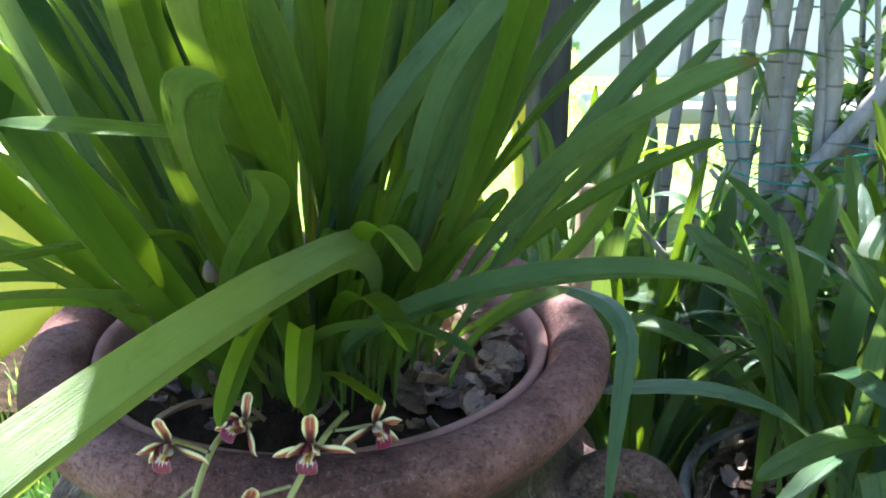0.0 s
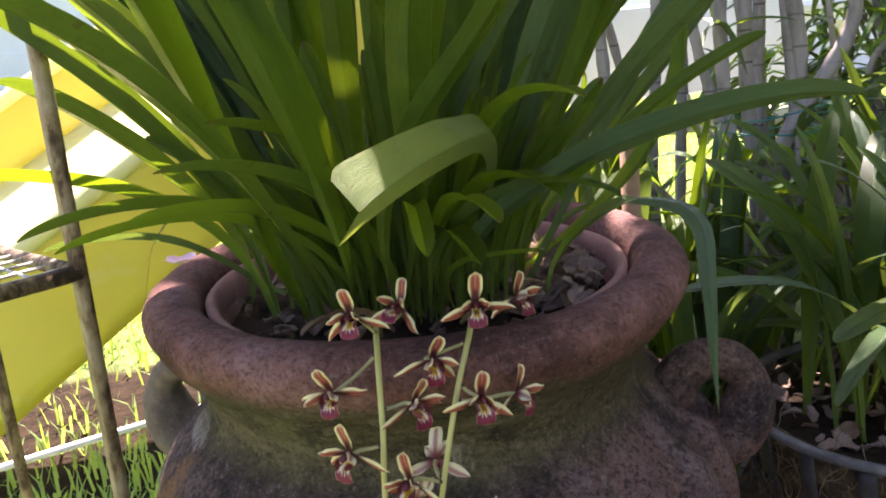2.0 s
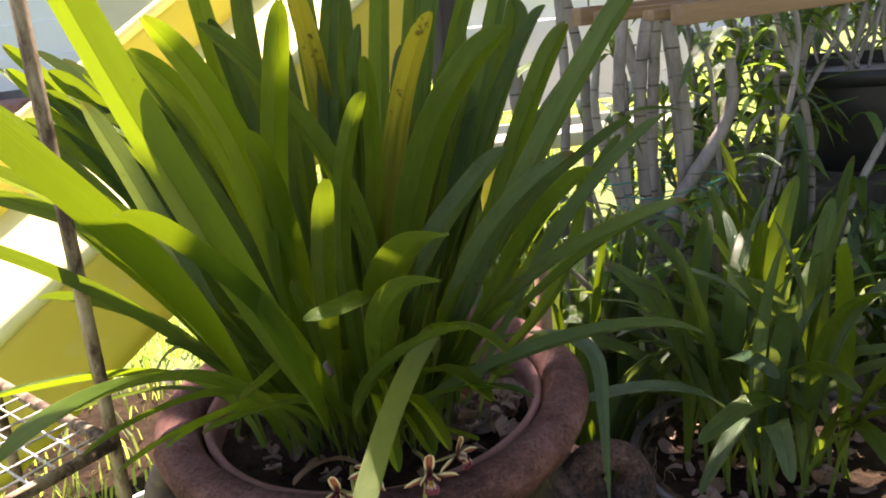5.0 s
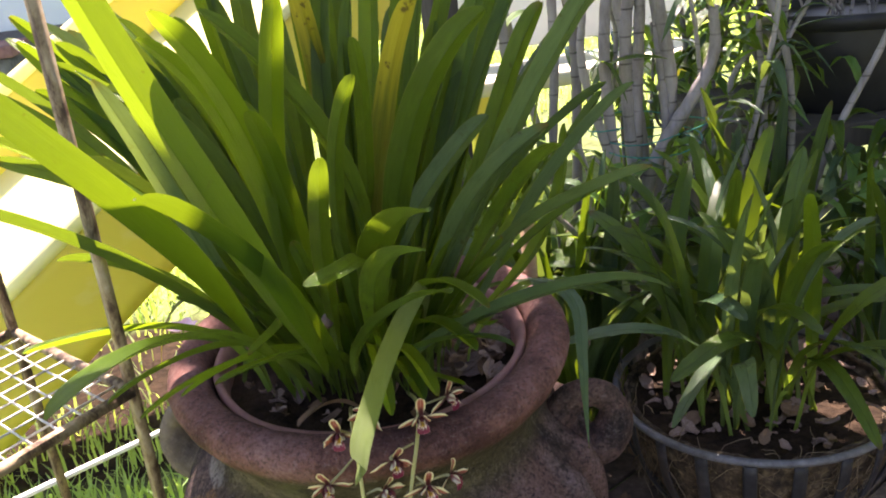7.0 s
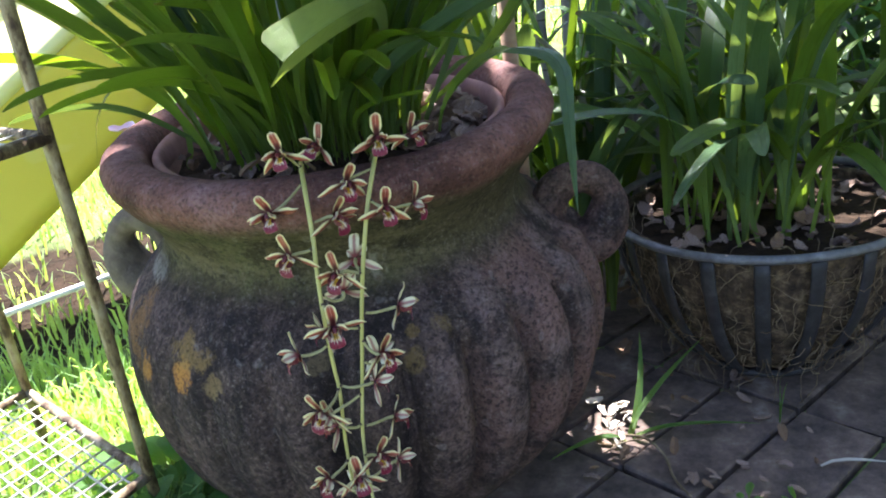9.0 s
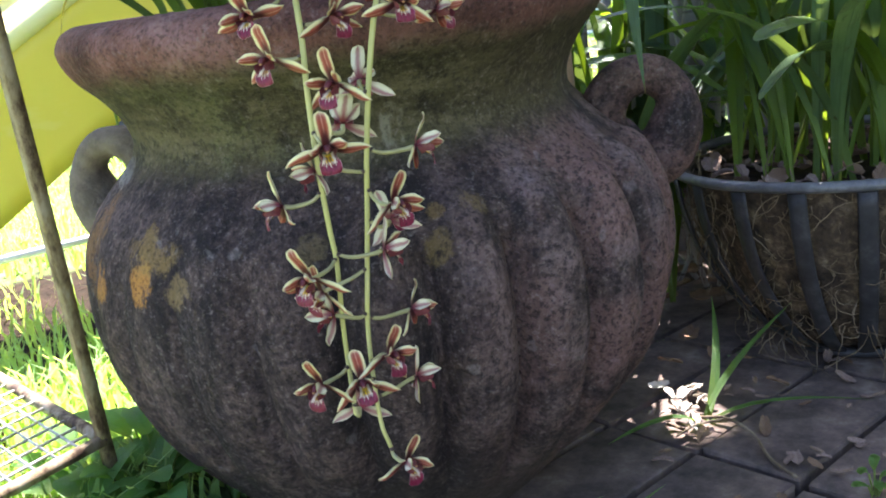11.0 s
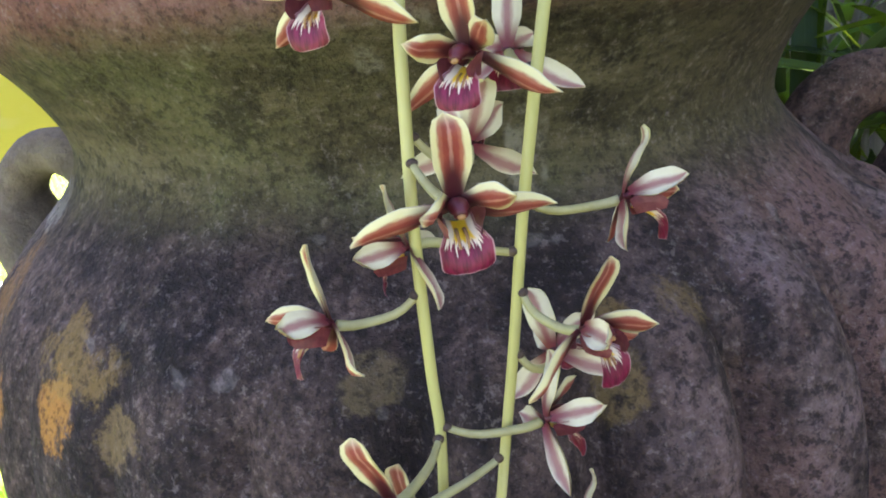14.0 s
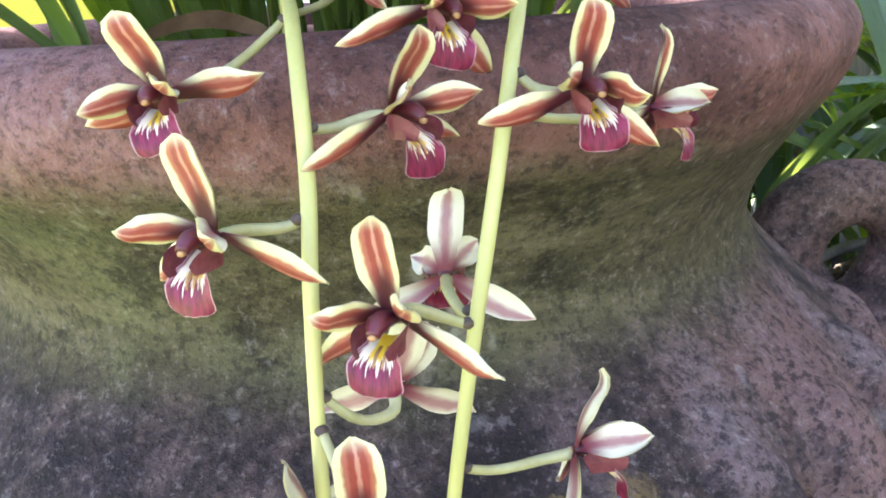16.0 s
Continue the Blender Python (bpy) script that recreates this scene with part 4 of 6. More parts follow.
for i in range(4):  # the tallest leaves, at the back
    a = rnd.uniform(0.1, 2.1)
    br = rnd.uniform(0.02, 0.09)
    bx, by = br * math.cos(a), 0.0 + br * math.sin(a) * 0.8
    lean = radians(rnd.uniform(2, 26))
    length = rnd.uniform(0.52, 0.68)
    mid = (bx + math.cos(a) * math.sin(lean * 0.8) * length * 0.58, by + math.sin(a) * math.sin(lean * 0.8) * length * 0.58, 0.437 + length * 0.58 * math.cos(lean * 0.8))
    tip = (bx + math.cos(a) * math.sin(lean * 1.2) * length, by + math.sin(a) * math.sin(lean * 1.2) * length, 0.437 + length * math.cos(lean * 1.2))
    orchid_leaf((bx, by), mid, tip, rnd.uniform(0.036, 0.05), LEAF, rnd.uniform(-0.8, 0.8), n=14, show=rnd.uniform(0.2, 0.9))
for i in range(18):  # a fan that leans out over the slide
    a = radians(rnd.uniform(142, 188))
    bx, by = -rnd.uniform(0.02, 0.1), rnd.uniform(-0.02, 0.06)
    lean, length = radians(rnd.uniform(12, 40)), rnd.uniform(0.38, 0.5)
    out, up = math.sin(lean * 0.85) * length, math.cos(lean * 0.85) * length
    low = (bx + math.cos(a) * out * 0.3, by + math.sin(a) * out * 0.3, 0.437 + up * 0.4)
    high = (bx + math.cos(a) * out * 0.62, by + math.sin(a) * out * 0.62, 0.437 + up * 0.76)
    tip = (bx + math.cos(a) * out * 1.15, by + math.sin(a) * out * 1.15, 0.437 + up * rnd.uniform(0.93, 1.02))
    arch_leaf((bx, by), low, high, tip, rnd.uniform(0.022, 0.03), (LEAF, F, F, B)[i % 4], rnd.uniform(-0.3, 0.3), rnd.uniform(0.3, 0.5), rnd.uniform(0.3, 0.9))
for i in range(9):  # low leaves that arch forward over the rim of the inner pot
    a = radians(rnd.uniform(198, 312))
    bx, by = rnd.uniform(0.03, 0.085) * math.cos(a), -0.05 + rnd.uniform(0.02, 0.06) * math.sin(a)
    length, rise = rnd.uniform(0.15, 0.26), rnd.uniform(0.09, 0.19)
    low = (bx + math.cos(a) * length * 0.12, by + math.sin(a) * length * 0.12, 0.437 + rise * 0.7)
    high = (bx + math.cos(a) * length * 0.5, by + math.sin(a) * length * 0.5, 0.437 + rise * 1.15)
    tip = (bx + math.cos(a) * length, by + math.sin(a) * length, 0.437 + rise * rnd.uniform(0.75, 1.1))
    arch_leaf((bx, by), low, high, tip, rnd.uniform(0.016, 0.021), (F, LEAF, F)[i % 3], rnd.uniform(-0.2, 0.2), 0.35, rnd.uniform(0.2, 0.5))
for i in range(34):  # short young leaves and green leaf bases at the foot
    a = rnd.uniform(0, 2 * math.pi)
    br = rnd.uniform(0.04, 0.11)
    bx, by = br * math.cos(a), -0.03 + br * math.sin(a)
    length = rnd.uniform(0.06, 0.19)
    lean = rnd.uniform(0.2, 0.6)
    tip = (bx + length * lean * math.cos(a), by + length * lean * math.sin(a), 0.437 + length)
    mid = (bx + length * lean * 0.35 * math.cos(a), by + length * lean * 0.35 * math.sin(a), 0.437 + length * 0.6)
    orchid_leaf((bx, by), mid, tip, rnd.uniform(0.02, 0.03), LEAF_FRESH, rnd.uniform(-0.4, 0.4), n=9)
orchid_leaf((-0.02, -0.12), (-0.055, -0.14, 0.462), (-0.085, -0.16, 0.455), 0.022, LITTER, 0.5, n=9, label="dry brown leaf sheath")

snail = thing("snail", "small pale snail shell sitting on a leaf", "snail shell", at=(-0.039, -0.158, 0.556))
part("shell", lathe([(0.0, 0.0), (0.004, 0.001), (0.006, 0.005), (0.005, 0.010), (0.003, 0.014), (0.0, 0.016)], 14), SHELL, snail)

# ---- the two hanging flower spikes ----
def petal_mesh(name, length, width, bend, curl, cup, n=12, across=6, blunt=0.55, fold=0.0, sway=0.0, wave=0.0, round_tip=0.0, shift=0.0):
    """A petal that grows along +z with its face to -y; bend leans it forward (+) or back, curl rolls its tip."""
    bm = bmesh.new()
    uv = bm.loops.layers.uv.verify()
    rows, p, ang = [], Vector((0, 0, 0)), 0.0
    for i in range(n + 1):
        s = i / n
        x = max(0, (s - blunt) / (1 - blunt))
        taper = (1 - round_tip) * (1 - x ** 2.2 * 0.985) + round_tip * math.sqrt(max(0.01, 1 - x ** 3))
        w = 0.5 * width * min(1, 0.34 + 1.5 * s) * taper
        t = Vector((0, -math.sin(ang), math.cos(ang)))
        nr = Vector((0, -math.cos(ang), -math.sin(ang)))
        row = []
        for k in range(across + 1):
            u = -1 + 2 * k / across
            lift = cup * u * u + fold * abs(u)
            ripple = wave * math.sin(s * 10 + u * 2.5) * abs(u) * s
            q = p + Vector((u * w + sway * s * s, 0, 0)) + nr * (w * lift + ripple)
            row.append((bm.verts.new(q), bm.verts.new(q - nr * 0.0004), k / across, s))
        rows.append(row)
        p = p + t * (length / n)
        ang += bend / n + (curl / n * 3 if s > 0.62 else 0)
    for side in (0, 1):                         # face and back
        for a, b in zip(rows, rows[1:]):
            for k in range(across):
                q = (a[k], a[k + 1], b[k + 1], b[k])
                f = bm.faces.new([c[side] for c in q])
                f.material_index = side
                for lp, c in zip(f.loops, q):
                    lp[uv].uv = (c[2] * (1 - 0.5 * abs(shift)) + (0.5 * shift if shift > 0 else 0), c[3])
    me = bpy.data.meshes.new(name)
    bm.to_mesh(me)
    bm.free()
    me.polygons.foreach_set("use_smooth", [True] * len(me.polygons))
    return me


def with_mat(me, mat):
    me.materials.append(mat)
    return me


def petal_set(name, round_tip, shift, *shapes):
    return [with_mat(with_mat(petal_mesh(name, *shape, blunt=blunt, sway=sway, wave=wave, round_tip=round_tip, shift=shift), SEPAL), SEPAL_BACK) for shape, blunt, sway, wave in shapes]


DORSAL = petal_set("sepal", 0.95, 0.0, ((0.0205, 0.0094, 0.5, -0.9, 0.16), 0.66, 0.001, 0.0003), ((0.0208, 0.0088, 0.3, -1.3, 0.25), 0.68, -0.0015, 0.0004), ((0.021, 0.0092, 0.15, -0.3, 0.3), 0.66, 0.0018, 0.0004), ((0.02, 0.0094, 0.8, -1.6, 0.2), 0.66, -0.0005, 0.0005))
SHAPES = (((0.0236, 0.0074, -0.1, -0.5, -0.4), 0.5, 0.002, 0.0004), ((0.0242, 0.007, 0.15, -1.0, -0.5), 0.42, -0.002, 0.0005), ((0.0238, 0.0076, 0.3, -1.6, -0.3), 0.45, 0.001, 0.0006), ((0.0248, 0.007, -0.3, 0.4, -0.5), 0.4, -0.003, 0.0004))
LATERAL = {-1: petal_set("sepal", 0.15, 0.55, *SHAPES), 1: petal_set("sepal", 0.15, -0.55, *SHAPES)}
PETAL = petal_set("petal", 0.35, 0.0, ((0.0172, 0.0082, 0.35, -0.9, -0.3), 0.55, 0.001, 0.0007), ((0.0178, 0.0076, 0.2, -1.6, -0.45), 0.5, -0.0015, 0.0008), ((0.0168, 0.008, 0.6, -1.9, -0.2), 0.48, 0.002, 0.001), ((0.018, 0.0074, 0.0, -0.6, -0.5), 0.48, -0.001, 0.0007))


def lip_mesh():
    """The lip: out from the column, then a broad front lobe rolled down and under."""
    bm = bmesh.new()
    uv = bm.loops.layers.uv.verify()
    rows = []
    n, across = 14, 10
    p, ang = Vector((0, 0.0, -0.002)), math.radians(18)
    for i in range(n + 1):
        s = i / n
        w = 0.0034 + 0.0027 * min(1, max(0, (s - 0.3) / 0.28))
        if s > 0.86:
            w *= 1 - 0.3 * ((s - 0.86) / 0.14) ** 2
        t = Vector((0, -math.cos(ang), -math.sin(ang)))
        nr = Vector((0, -math.sin(ang), math.cos(ang)))
        row = []
        for k in range(across + 1):
            u = -1 + 2 * k / across
            lift = (0.5 * u * u if s < 0.35 else 0.5 * u * u * (1 - (s - 0.35) * 2.2)) * w
            ruffle = 0.00035 * math.sin(u * 9 + 1) * max(0, s - 0.6)
            row.append((bm.verts.new(p + Vector((u * w, 0, 0)) + nr * (lift + ruffle)), k / across, s))
        rows.append(row)
        p = p + t * (0.0142 / n)
        ang += (0.055 if s < 0.3 else 0.115) + (0.12 if s > 0.85 else 0)
    for a, b in zip(rows, rows[1:]):
        for k in range(across):
            q = (a[k], a[k + 1], b[k + 1], b[k])
            f = bm.faces.new([v for v, _, _ in q])
            for lp, (_, uu, vv) in zip(f.loops, q):
                lp[uv].uv = (uu, vv)
    me = bpy.data.meshes.new("lip")
    bm.to_mesh(me)
    bm.free()
    me.polygons.foreach_set("use_smooth", [True] * len(me.polygons))
    return with_mat(me, LIP)


def mesh_of(bm, name, mat):
    me = bpy.data.meshes.new(name)
    bm.to_mesh(me)
    bm.free()
    me.polygons.foreach_set("use_smooth", [True] * len(me.polygons))
    return with_mat(me, mat)


LIPM = lip_mesh()
COLM = mesh_of(tube(smooth_path([(0, 0.001, 0.0), (0, -0.004, 0.0012), (0, -0.0065, 0.0008), (0, -0.0082, -0.0004)], 10), lambda t: 0.0016 + 0.0009 * math.sin(math.pi * min(1, t * 1.1)), 10, flat=0.8), "column", COLUMN)
_b = bmesh.new()
bmesh.ops.create_uvsphere(_b, u_segments=10, v_segments=6, radius=0.00095, matrix=pose(0, -0.0084, -0.0006) @ Matrix.Diagonal((1.1, 0.8, 0.75, 1)))
CAPM = mesh_of(_b, "anther_cap", ANTHER)
CALLUS = []
for sx in (-1, 1):
    CALLUS.append(mesh_of(tube([(0.0009 * sx, -0.0045, -0.0036), (0.001 * sx, -0.0066, -0.0043), (0.001 * sx, -0.0082, -0.0056), (0.0009 * sx, -0.0089, -0.007)], lambda t: 0.0004 * (1 - 0.6 * t) + 0.0001, 7), "callus", ANTHER))


def side_lobe(sx):
    pts = [(0.003 * sx, -0.001, -0.003), (0.0046 * sx, -0.004, -0.0022), (0.0047 * sx, -0.0075, -0.0026), (0.0036 * sx, -0.0105, -0.0036)]
    bm = blade(smooth_path(pts, 9), 0.0056, lambda s: math.sin(math.pi * (0.25 + 0.68 * s)) ** 0.6, 0.1, side=(0.25 * sx, 0.1, 0.95))
    return mesh_of(bm, "side_lobe", SIDE_LOBE)


LOBES = [side_lobe(-1), side_lobe(1)]


def flower(spike, centre, yaw, pitch=0.0, roll=0.0, size=1.0, node=None, lateral=(116, 116), dorsal_lean=8, petal_up=66, petal_fwd=64):
    """One bloom: its face looks to -y, turned by yaw (to +x), pitch (up) and roll; a stalk joins it to the spike at node."""
    rr = random.Random(int((centre[0] + 1) * 9973 + centre[2] * 7919))
    j = lambda a: rr.uniform(-a, a)
    turn = Matrix.Translation(centre) @ pose(0, 0, 0, 0, 0, yaw) @ pose(0, 0, 0, -pitch, 0, 0) @ pose(0, 0, 0, 0, roll, 0) @ Matrix.Diagonal((size, size, size, 1))
    origin = Matrix.Translation(-spike.location)
    head = new("flower", COLM)
    head.parent = spike
    head.matrix_basis = origin @ turn
    share("anther_cap", CAPM, head, Matrix())
    share("sepal", DORSAL[rr.randrange(4)], head, pose(0, 0.0005, 0.0012, dorsal_lean + j(7), j(5), 0))
    for sx, deg in ((-1, lateral[0]), (1, lateral[1])):
        share("sepal", LATERAL[sx][rr.randrange(4)], head, pose(0.0012 * sx, 0.0008, -0.0006, 0, 0, 0) @ pose(0, 0, 0, 0, sx * (deg + 6 + j(9)), 0) @ pose(0, 0, 0, j(8) - 4, 0, sx * 24))
        share("petal", PETAL[rr.randrange(4)], head, pose(0.0012 * sx, -0.0008, 0.001, 0, 0, 0) @ pose(0, 0, 0, petal_fwd * 0.45 + j(8), sx * (petal_up + j(8)), 0) @ pose(0, 0, 0, petal_fwd * 0.5, 0, sx * 12))
    lip = share("lip", LIPM, head, pose(0, -0.0012, -0.001, j(5), j(3), 0))
    for me in LOBES:
        share("side_lobe", me, head, Matrix())
    for me in CALLUS:
        share("callus", me, head, pose(0, 0, -0.0006))
    if node is not None:
        back = (turn @ Vector((0, 0.002, -0.0005)))
        off = (turn.to_3x3() @ Vector((0, 0.011, -0.001)))
        nd = Vector(node)
        mid = back + off
        if (mid - nd).length < 0.006:
            mid = (back + nd) / 2 + Vector((0, 0.003, -0.002))
        bm = tube(smooth_path([nd, nd.lerp(mid, 0.55) + Vector((0, 0, -0.0012)), mid.lerp(back, 0.45), back], 12), lambda t: 0.00105 + 0.0005 * t, 8)
        bm.transform(origin)
        part("flower_stalk", bm, PEDICEL, spike)
        b2 = bmesh.new()
        bmesh.ops.create_uvsphere(b2, u_segments=8, v_segments=6, radius=0.0017, matrix=Matrix.Translation(nd + (mid - nd).normalized() * 0.0022) @ Matrix.Diagonal((1.0, 1.0, 0.8, 1)))
        b2.transform(origin)
        part("bract", b2, NODE, spike)
    return head


LEFT = [(-0.03, -0.1, 0.43), (-0.031, -0.155, 0.455), (-0.0315, -0.2, 0.466), (-0.0315, -0.238, 0.463), (-0.032, -0.266, 0.447), (-0.0328, -0.28, 0.425), (-0.035, -0.287, 0.4), (-0.037, -0.288, 0.357), (-0.037, -0.288, 0.318), (-0.0365, -0.287, 0.295), (-0.04, -0.285, 0.25), (-0.042, -0.283, 0.2), (-0.042, -0.282, 0.196)]
RIGHT = [(0.035, -0.09, 0.43), (0.037, -0.155, 0.457), (0.034, -0.2, 0.468), (0.026, -0.24, 0.464), (0.016, -0.266, 0.447), (0.008, -0.28, 0.425), (-0.0005, -0.286, 0.392), (-0.0075, -0.287, 0.357), (-0.0135, -0.287, 0.32), (-0.0195, -0.286, 0.285), (-0.0255, -0.285, 0.245), (-0.0275, -0.283, 0.19), (-0.024, -0.283, 0.168)]


def spike_at(path, z):
    """The place on a hanging spike at a height, on its outer side of the rim."""
    pts = [Vector(p) for p in path if p[1] < -0.2]
    for a, b in zip(pts, pts[1:]):
        if b.z <= z <= a.z:
            return a.lerp(b, (a.z - z) / max(a.z - b.z, 1e-6))
    return pts[-1] if z < pts[-1].z else pts[0]


def build_spike(path, label):
    sp = thing("flower_spike", label, "orchid flowers", group="hanging flower spikes", at=path[0])
    pts = smooth_path(path, 80)
    bm = tube(pts, lambda t: 0.0021 * (1 - 0.38 * t), 12)
    bm.transform(Matrix.Translation(-sp.location))
    part("flower_stem", bm, STEM, sp, "pale yellow-green stem")
    return sp


SL = build_spike(LEFT, "hanging orchid spike with maroon and cream flowers over the pot")
SR = build_spike(RIGHT, "hanging orchid spike with maroon and cream striped flowers")
L_, R_ = (lambda z: spike_at(LEFT, z)), (lambda z: spike_at(RIGHT, z))

flower(SL, (-0.045, -0.246, 0.489), -15, 0, -6, 0.95, (-0.0315, -0.215, 0.467))
flower(SL, (-0.015, -0.198, 0.478), -30, 25, 10, 0.95, (-0.031, -0.185, 0.463))
flower(SR, (0.033, -0.237, 0.485), -4, 4, 0, 1.0, (0.033, -0.21, 0.468))
flower(SR, (0.066, -0.19, 0.473), 42, 10, 8, 0.95, (0.036, -0.18, 0.464))
flower(SR, (0.001, -0.262, 0.46), 18, -8, 14, 0.98, R_(0.463))
flower(SL, (-0.0615, -0.26, 0.446), -22, -2, -16, 0.98, L_(0.462), lateral=(96, 88))
flower(SR, (0.0265, -0.284, 0.441), 10, 0, 4, 0.95, R_(0.446))
flower(SR, (0.051, -0.264, 0.4335), 52, 0, 6, 0.92, R_(0.437))
flower(SL, (-0.0125, -0.274, 0.4385), 38, -4, 6, 1.0, L_(0.437), lateral=(125, 100), petal_fwd=46)
flower(SL, (-0.0525, -0.291, 0.4195), -40, -4, -8, 1.0, L_(0.4195), lateral=(104, 128), petal_fwd=42)
flower(SR, (-0.003, -0.268, 0.4), 172, 5, 2, 0.95, R_(0.395))
flower(SR, (-0.0195, -0.299, 0.401), -36, -4, -4, 1.0, R_(0.3925), lateral=(106, 126), petal_fwd=46)
flower(SL, (-0.0175, -0.272, 0.377), 165, 35, -15, 0.95, L_(0.383))
flower(SL, (-0.0305, -0.322, 0.3685), 1, -2, 0, 1.0, L_(0.376), lateral=(106, 112))
flower(SR, (-0.0395, -0.287, 0.353), -95, -10, 15, 0.92, R_(0.347))
flower(SR, (0.0235, -0.281, 0.357), 82, 2, 12, 1.0, R_(0.3605))
flower(SL, (-0.0625, -0.29, 0.336), -80, 4, -10, 1.0, L_(0.341))
flower(SR, (0.0025, -0.304, 0.3285), 36, -2, 6, 1.0, R_(0.338), lateral=(125, 108))
flower(SR, (0.0005, -0.276, 0.314), 150, 10, 20, 0.92, R_(0.32))
flower(SL, (-0.0065, -0.29, 0.2995), 98, 2, -6, 0.95, L_(0.3015))
flower(SL, (-0.053, -0.318, 0.2965), -38, -6, -8, 1.0, L_(0.2985), lateral=(95, 120))
flower(SR, (-0.0485, -0.302, 0.283), -48, -12, 6, 0.9, R_(0.289))
flower(SR, (-0.0445, -0.286, 0.264), -110, 10, 10, 0.95, R_(0.2605))
flower(SR, (0.0055, -0.275, 0.2545), 76, 4, 8, 0.95, R_(0.2575))
flower(SR, (-0.0155, -0.304, 0.2375), 34, 2, 18, 0.98, R_(0.2285))
flower(SL, (-0.059, -0.306, 0.2275), -38, -4, -6, 0.98, L_(0.2285), lateral=(95, 118))
flower(SR, (-0.0345, -0.311, 0.2265), 2, 2, -6, 0.98, R_(0.2165))
flower(SR, (0.0015, -0.267, 0.206), 96, 6, 10, 0.92, R_(0.204))
flower(SL, (-0.039, -0.278, 0.199), 170, 30, 0, 0.9, L_(0.204))
flower(SR, (-0.0155, -0.297, 0.162), 34, 0, 14, 0.95, R_(0.169))

# ---- iron rack with mesh shelves ----
rack = thing("plant_rack", "rusty iron plant rack with two wire mesh shelves on the grass", "rack", at=(-0.256, -0.065, 0.04))


def rack_part(name, bm, mat, label=""):
    bm.transform(Matrix.Translation(-rack.location))
    return part(name, bm, mat, rack, label)


FP, RP = Vector((-0.2555, -0.08, 0.13)), Vector((-0.424, 0.134, 0.16))
up_dir = Vector((0.04, -0.125, 1.0))
side_dir = (RP - FP)
left_dir = Vector((-0.66, -0.70, 0.0)).normalized()
corner = lambda z, k, l: FP + up_dir * (z - 0.13) + Vector((side_dir.x, side_dir.y, 0)) * k + left_dir * l
for k in (0, 1):
    for l in (0, 0.62):
        lo, hi = corner(0.035, k, l), corner(1.15, k, l)
        ang = 0.0064
        rack_part("post", tube([lo, lo.lerp(hi, 0.5), hi], ang, 4, flat=1.0), RUST)


def shelf(z, pitch, edge, tilt=0.0):
    a, b, c, d = corner(z, 0, 0), corner(z + tilt, 1, 0), corner(z + tilt, 1, 0.62), corner(z, 0, 0.62)
    for p, q in ((a, b), (b, c), (c, d), (d, a)):
        rack_part("shelf_edge", tube([p, (p + q) / 2 + Vector((0, 0, -0.002)), q], edge, 8), RUST)
    n = int((b - a).length / pitch)
    for i in range(1, n):
        p, q = a.lerp(b, i / n), d.lerp(c, i / n)
        rack_part("mesh_wire", tube([p, (p + q) / 2 + Vector((0, 0, -0.004)), q], 0.0014, 5), WIRE)
    n = int((d - a).length / pitch)
    for i in range(1, n):
        p, q = a.lerp(d, i / n), b.lerp(c, i / n)
        rack_part("mesh_wire", tube([p, (p + q) / 2 + Vector((0, 0, -0.0015)), q], 0.0014, 5), WIRE)


shelf(0.512, 0.026, 0.0062)
shelf(0.132, 0.02, 0.0058, 0.028)
edge_bar = thing("white_rod", "thin white painted rod lying level behind the pot", "rod", at=(-0.352, 0.229, 0.247))
bm = tube([(-1.0, -0.16, 0.265), (-0.6, 0.06, 0.257), (-0.352, 0.229, 0.249), (-0.22, 0.32, 0.244)], 0.0045, 8)
bm.transform(Matrix.Translation(-edge_bar.location))
part("rod", bm, WHITEP, edge_bar)
for px, py, pz in ((-0.95, -0.132, 0.264), (-0.222, 0.318, 0.244)):
    bm = tube([(px, py, 0.02), (px, py, pz)], 0.004, 8)
    bm.transform(Matrix.Translation(-edge_bar.location))
    part("stake", bm, RUST, edge_bar)

# ---- wire basket with coir lining ----
BX, BY, BR, BZ = 0.558, 0.108, 0.2, 0.222
basket = thing("planter_basket", "grey iron basket planter lined with coir fibre on the bricks", "basket", at=(BX, BY, 0.0))
ring = [(BR * math.cos(a), BR * math.sin(a), BZ) for a in (2 * math.pi * i / 72 for i in range(72))]
part("rim", tube(ring, 0.0056, 10, close=True), RIMIRON, basket, "light grey rim")
ring = [(0.086 * math.cos(a), 0.086 * math.sin(a), 0.008) for a in (2 * math.pi * i / 48 for i in range(48))]
part("base_ring", tube(ring, 0.0058, 8, close=True), GREYIRON, basket)
RIB = [(0.2, 0.216), (0.194, 0.175), (0.179, 0.125), (0.153, 0.078), (0.12, 0.035), (0.086, 0.009)]
for i in range(20):
    a = 2 * math.pi * (i + 0.35) / 20
    pts = smooth_path([(r * math.cos(a), r * math.sin(a), z) for r, z in RIB], 14)
    bm = tube(pts, 0.0092, 10, flat=0.28, up=(math.cos(a), math.sin(a), 0.001))
    part("rib", bm, GREYIRON, basket)
for i in (3, 9):
    a = 2 * math.pi * i / 12 - 2.2
    c = Vector((BR * math.cos(a), BR * math.sin(a), BZ + 0.004))
    pts = [c + Vector((-math.sin(a), math.cos(a), 0)) * (0.008 * math.cos(b)) + Vector((0, 0, 0.008 * math.sin(b) + 0.004)) for b in (2 * math.pi * k / 14 for k in range(14))]
    part("eyelet", tube(pts, 0.0016, 6, close=True), GREYIRON, basket)


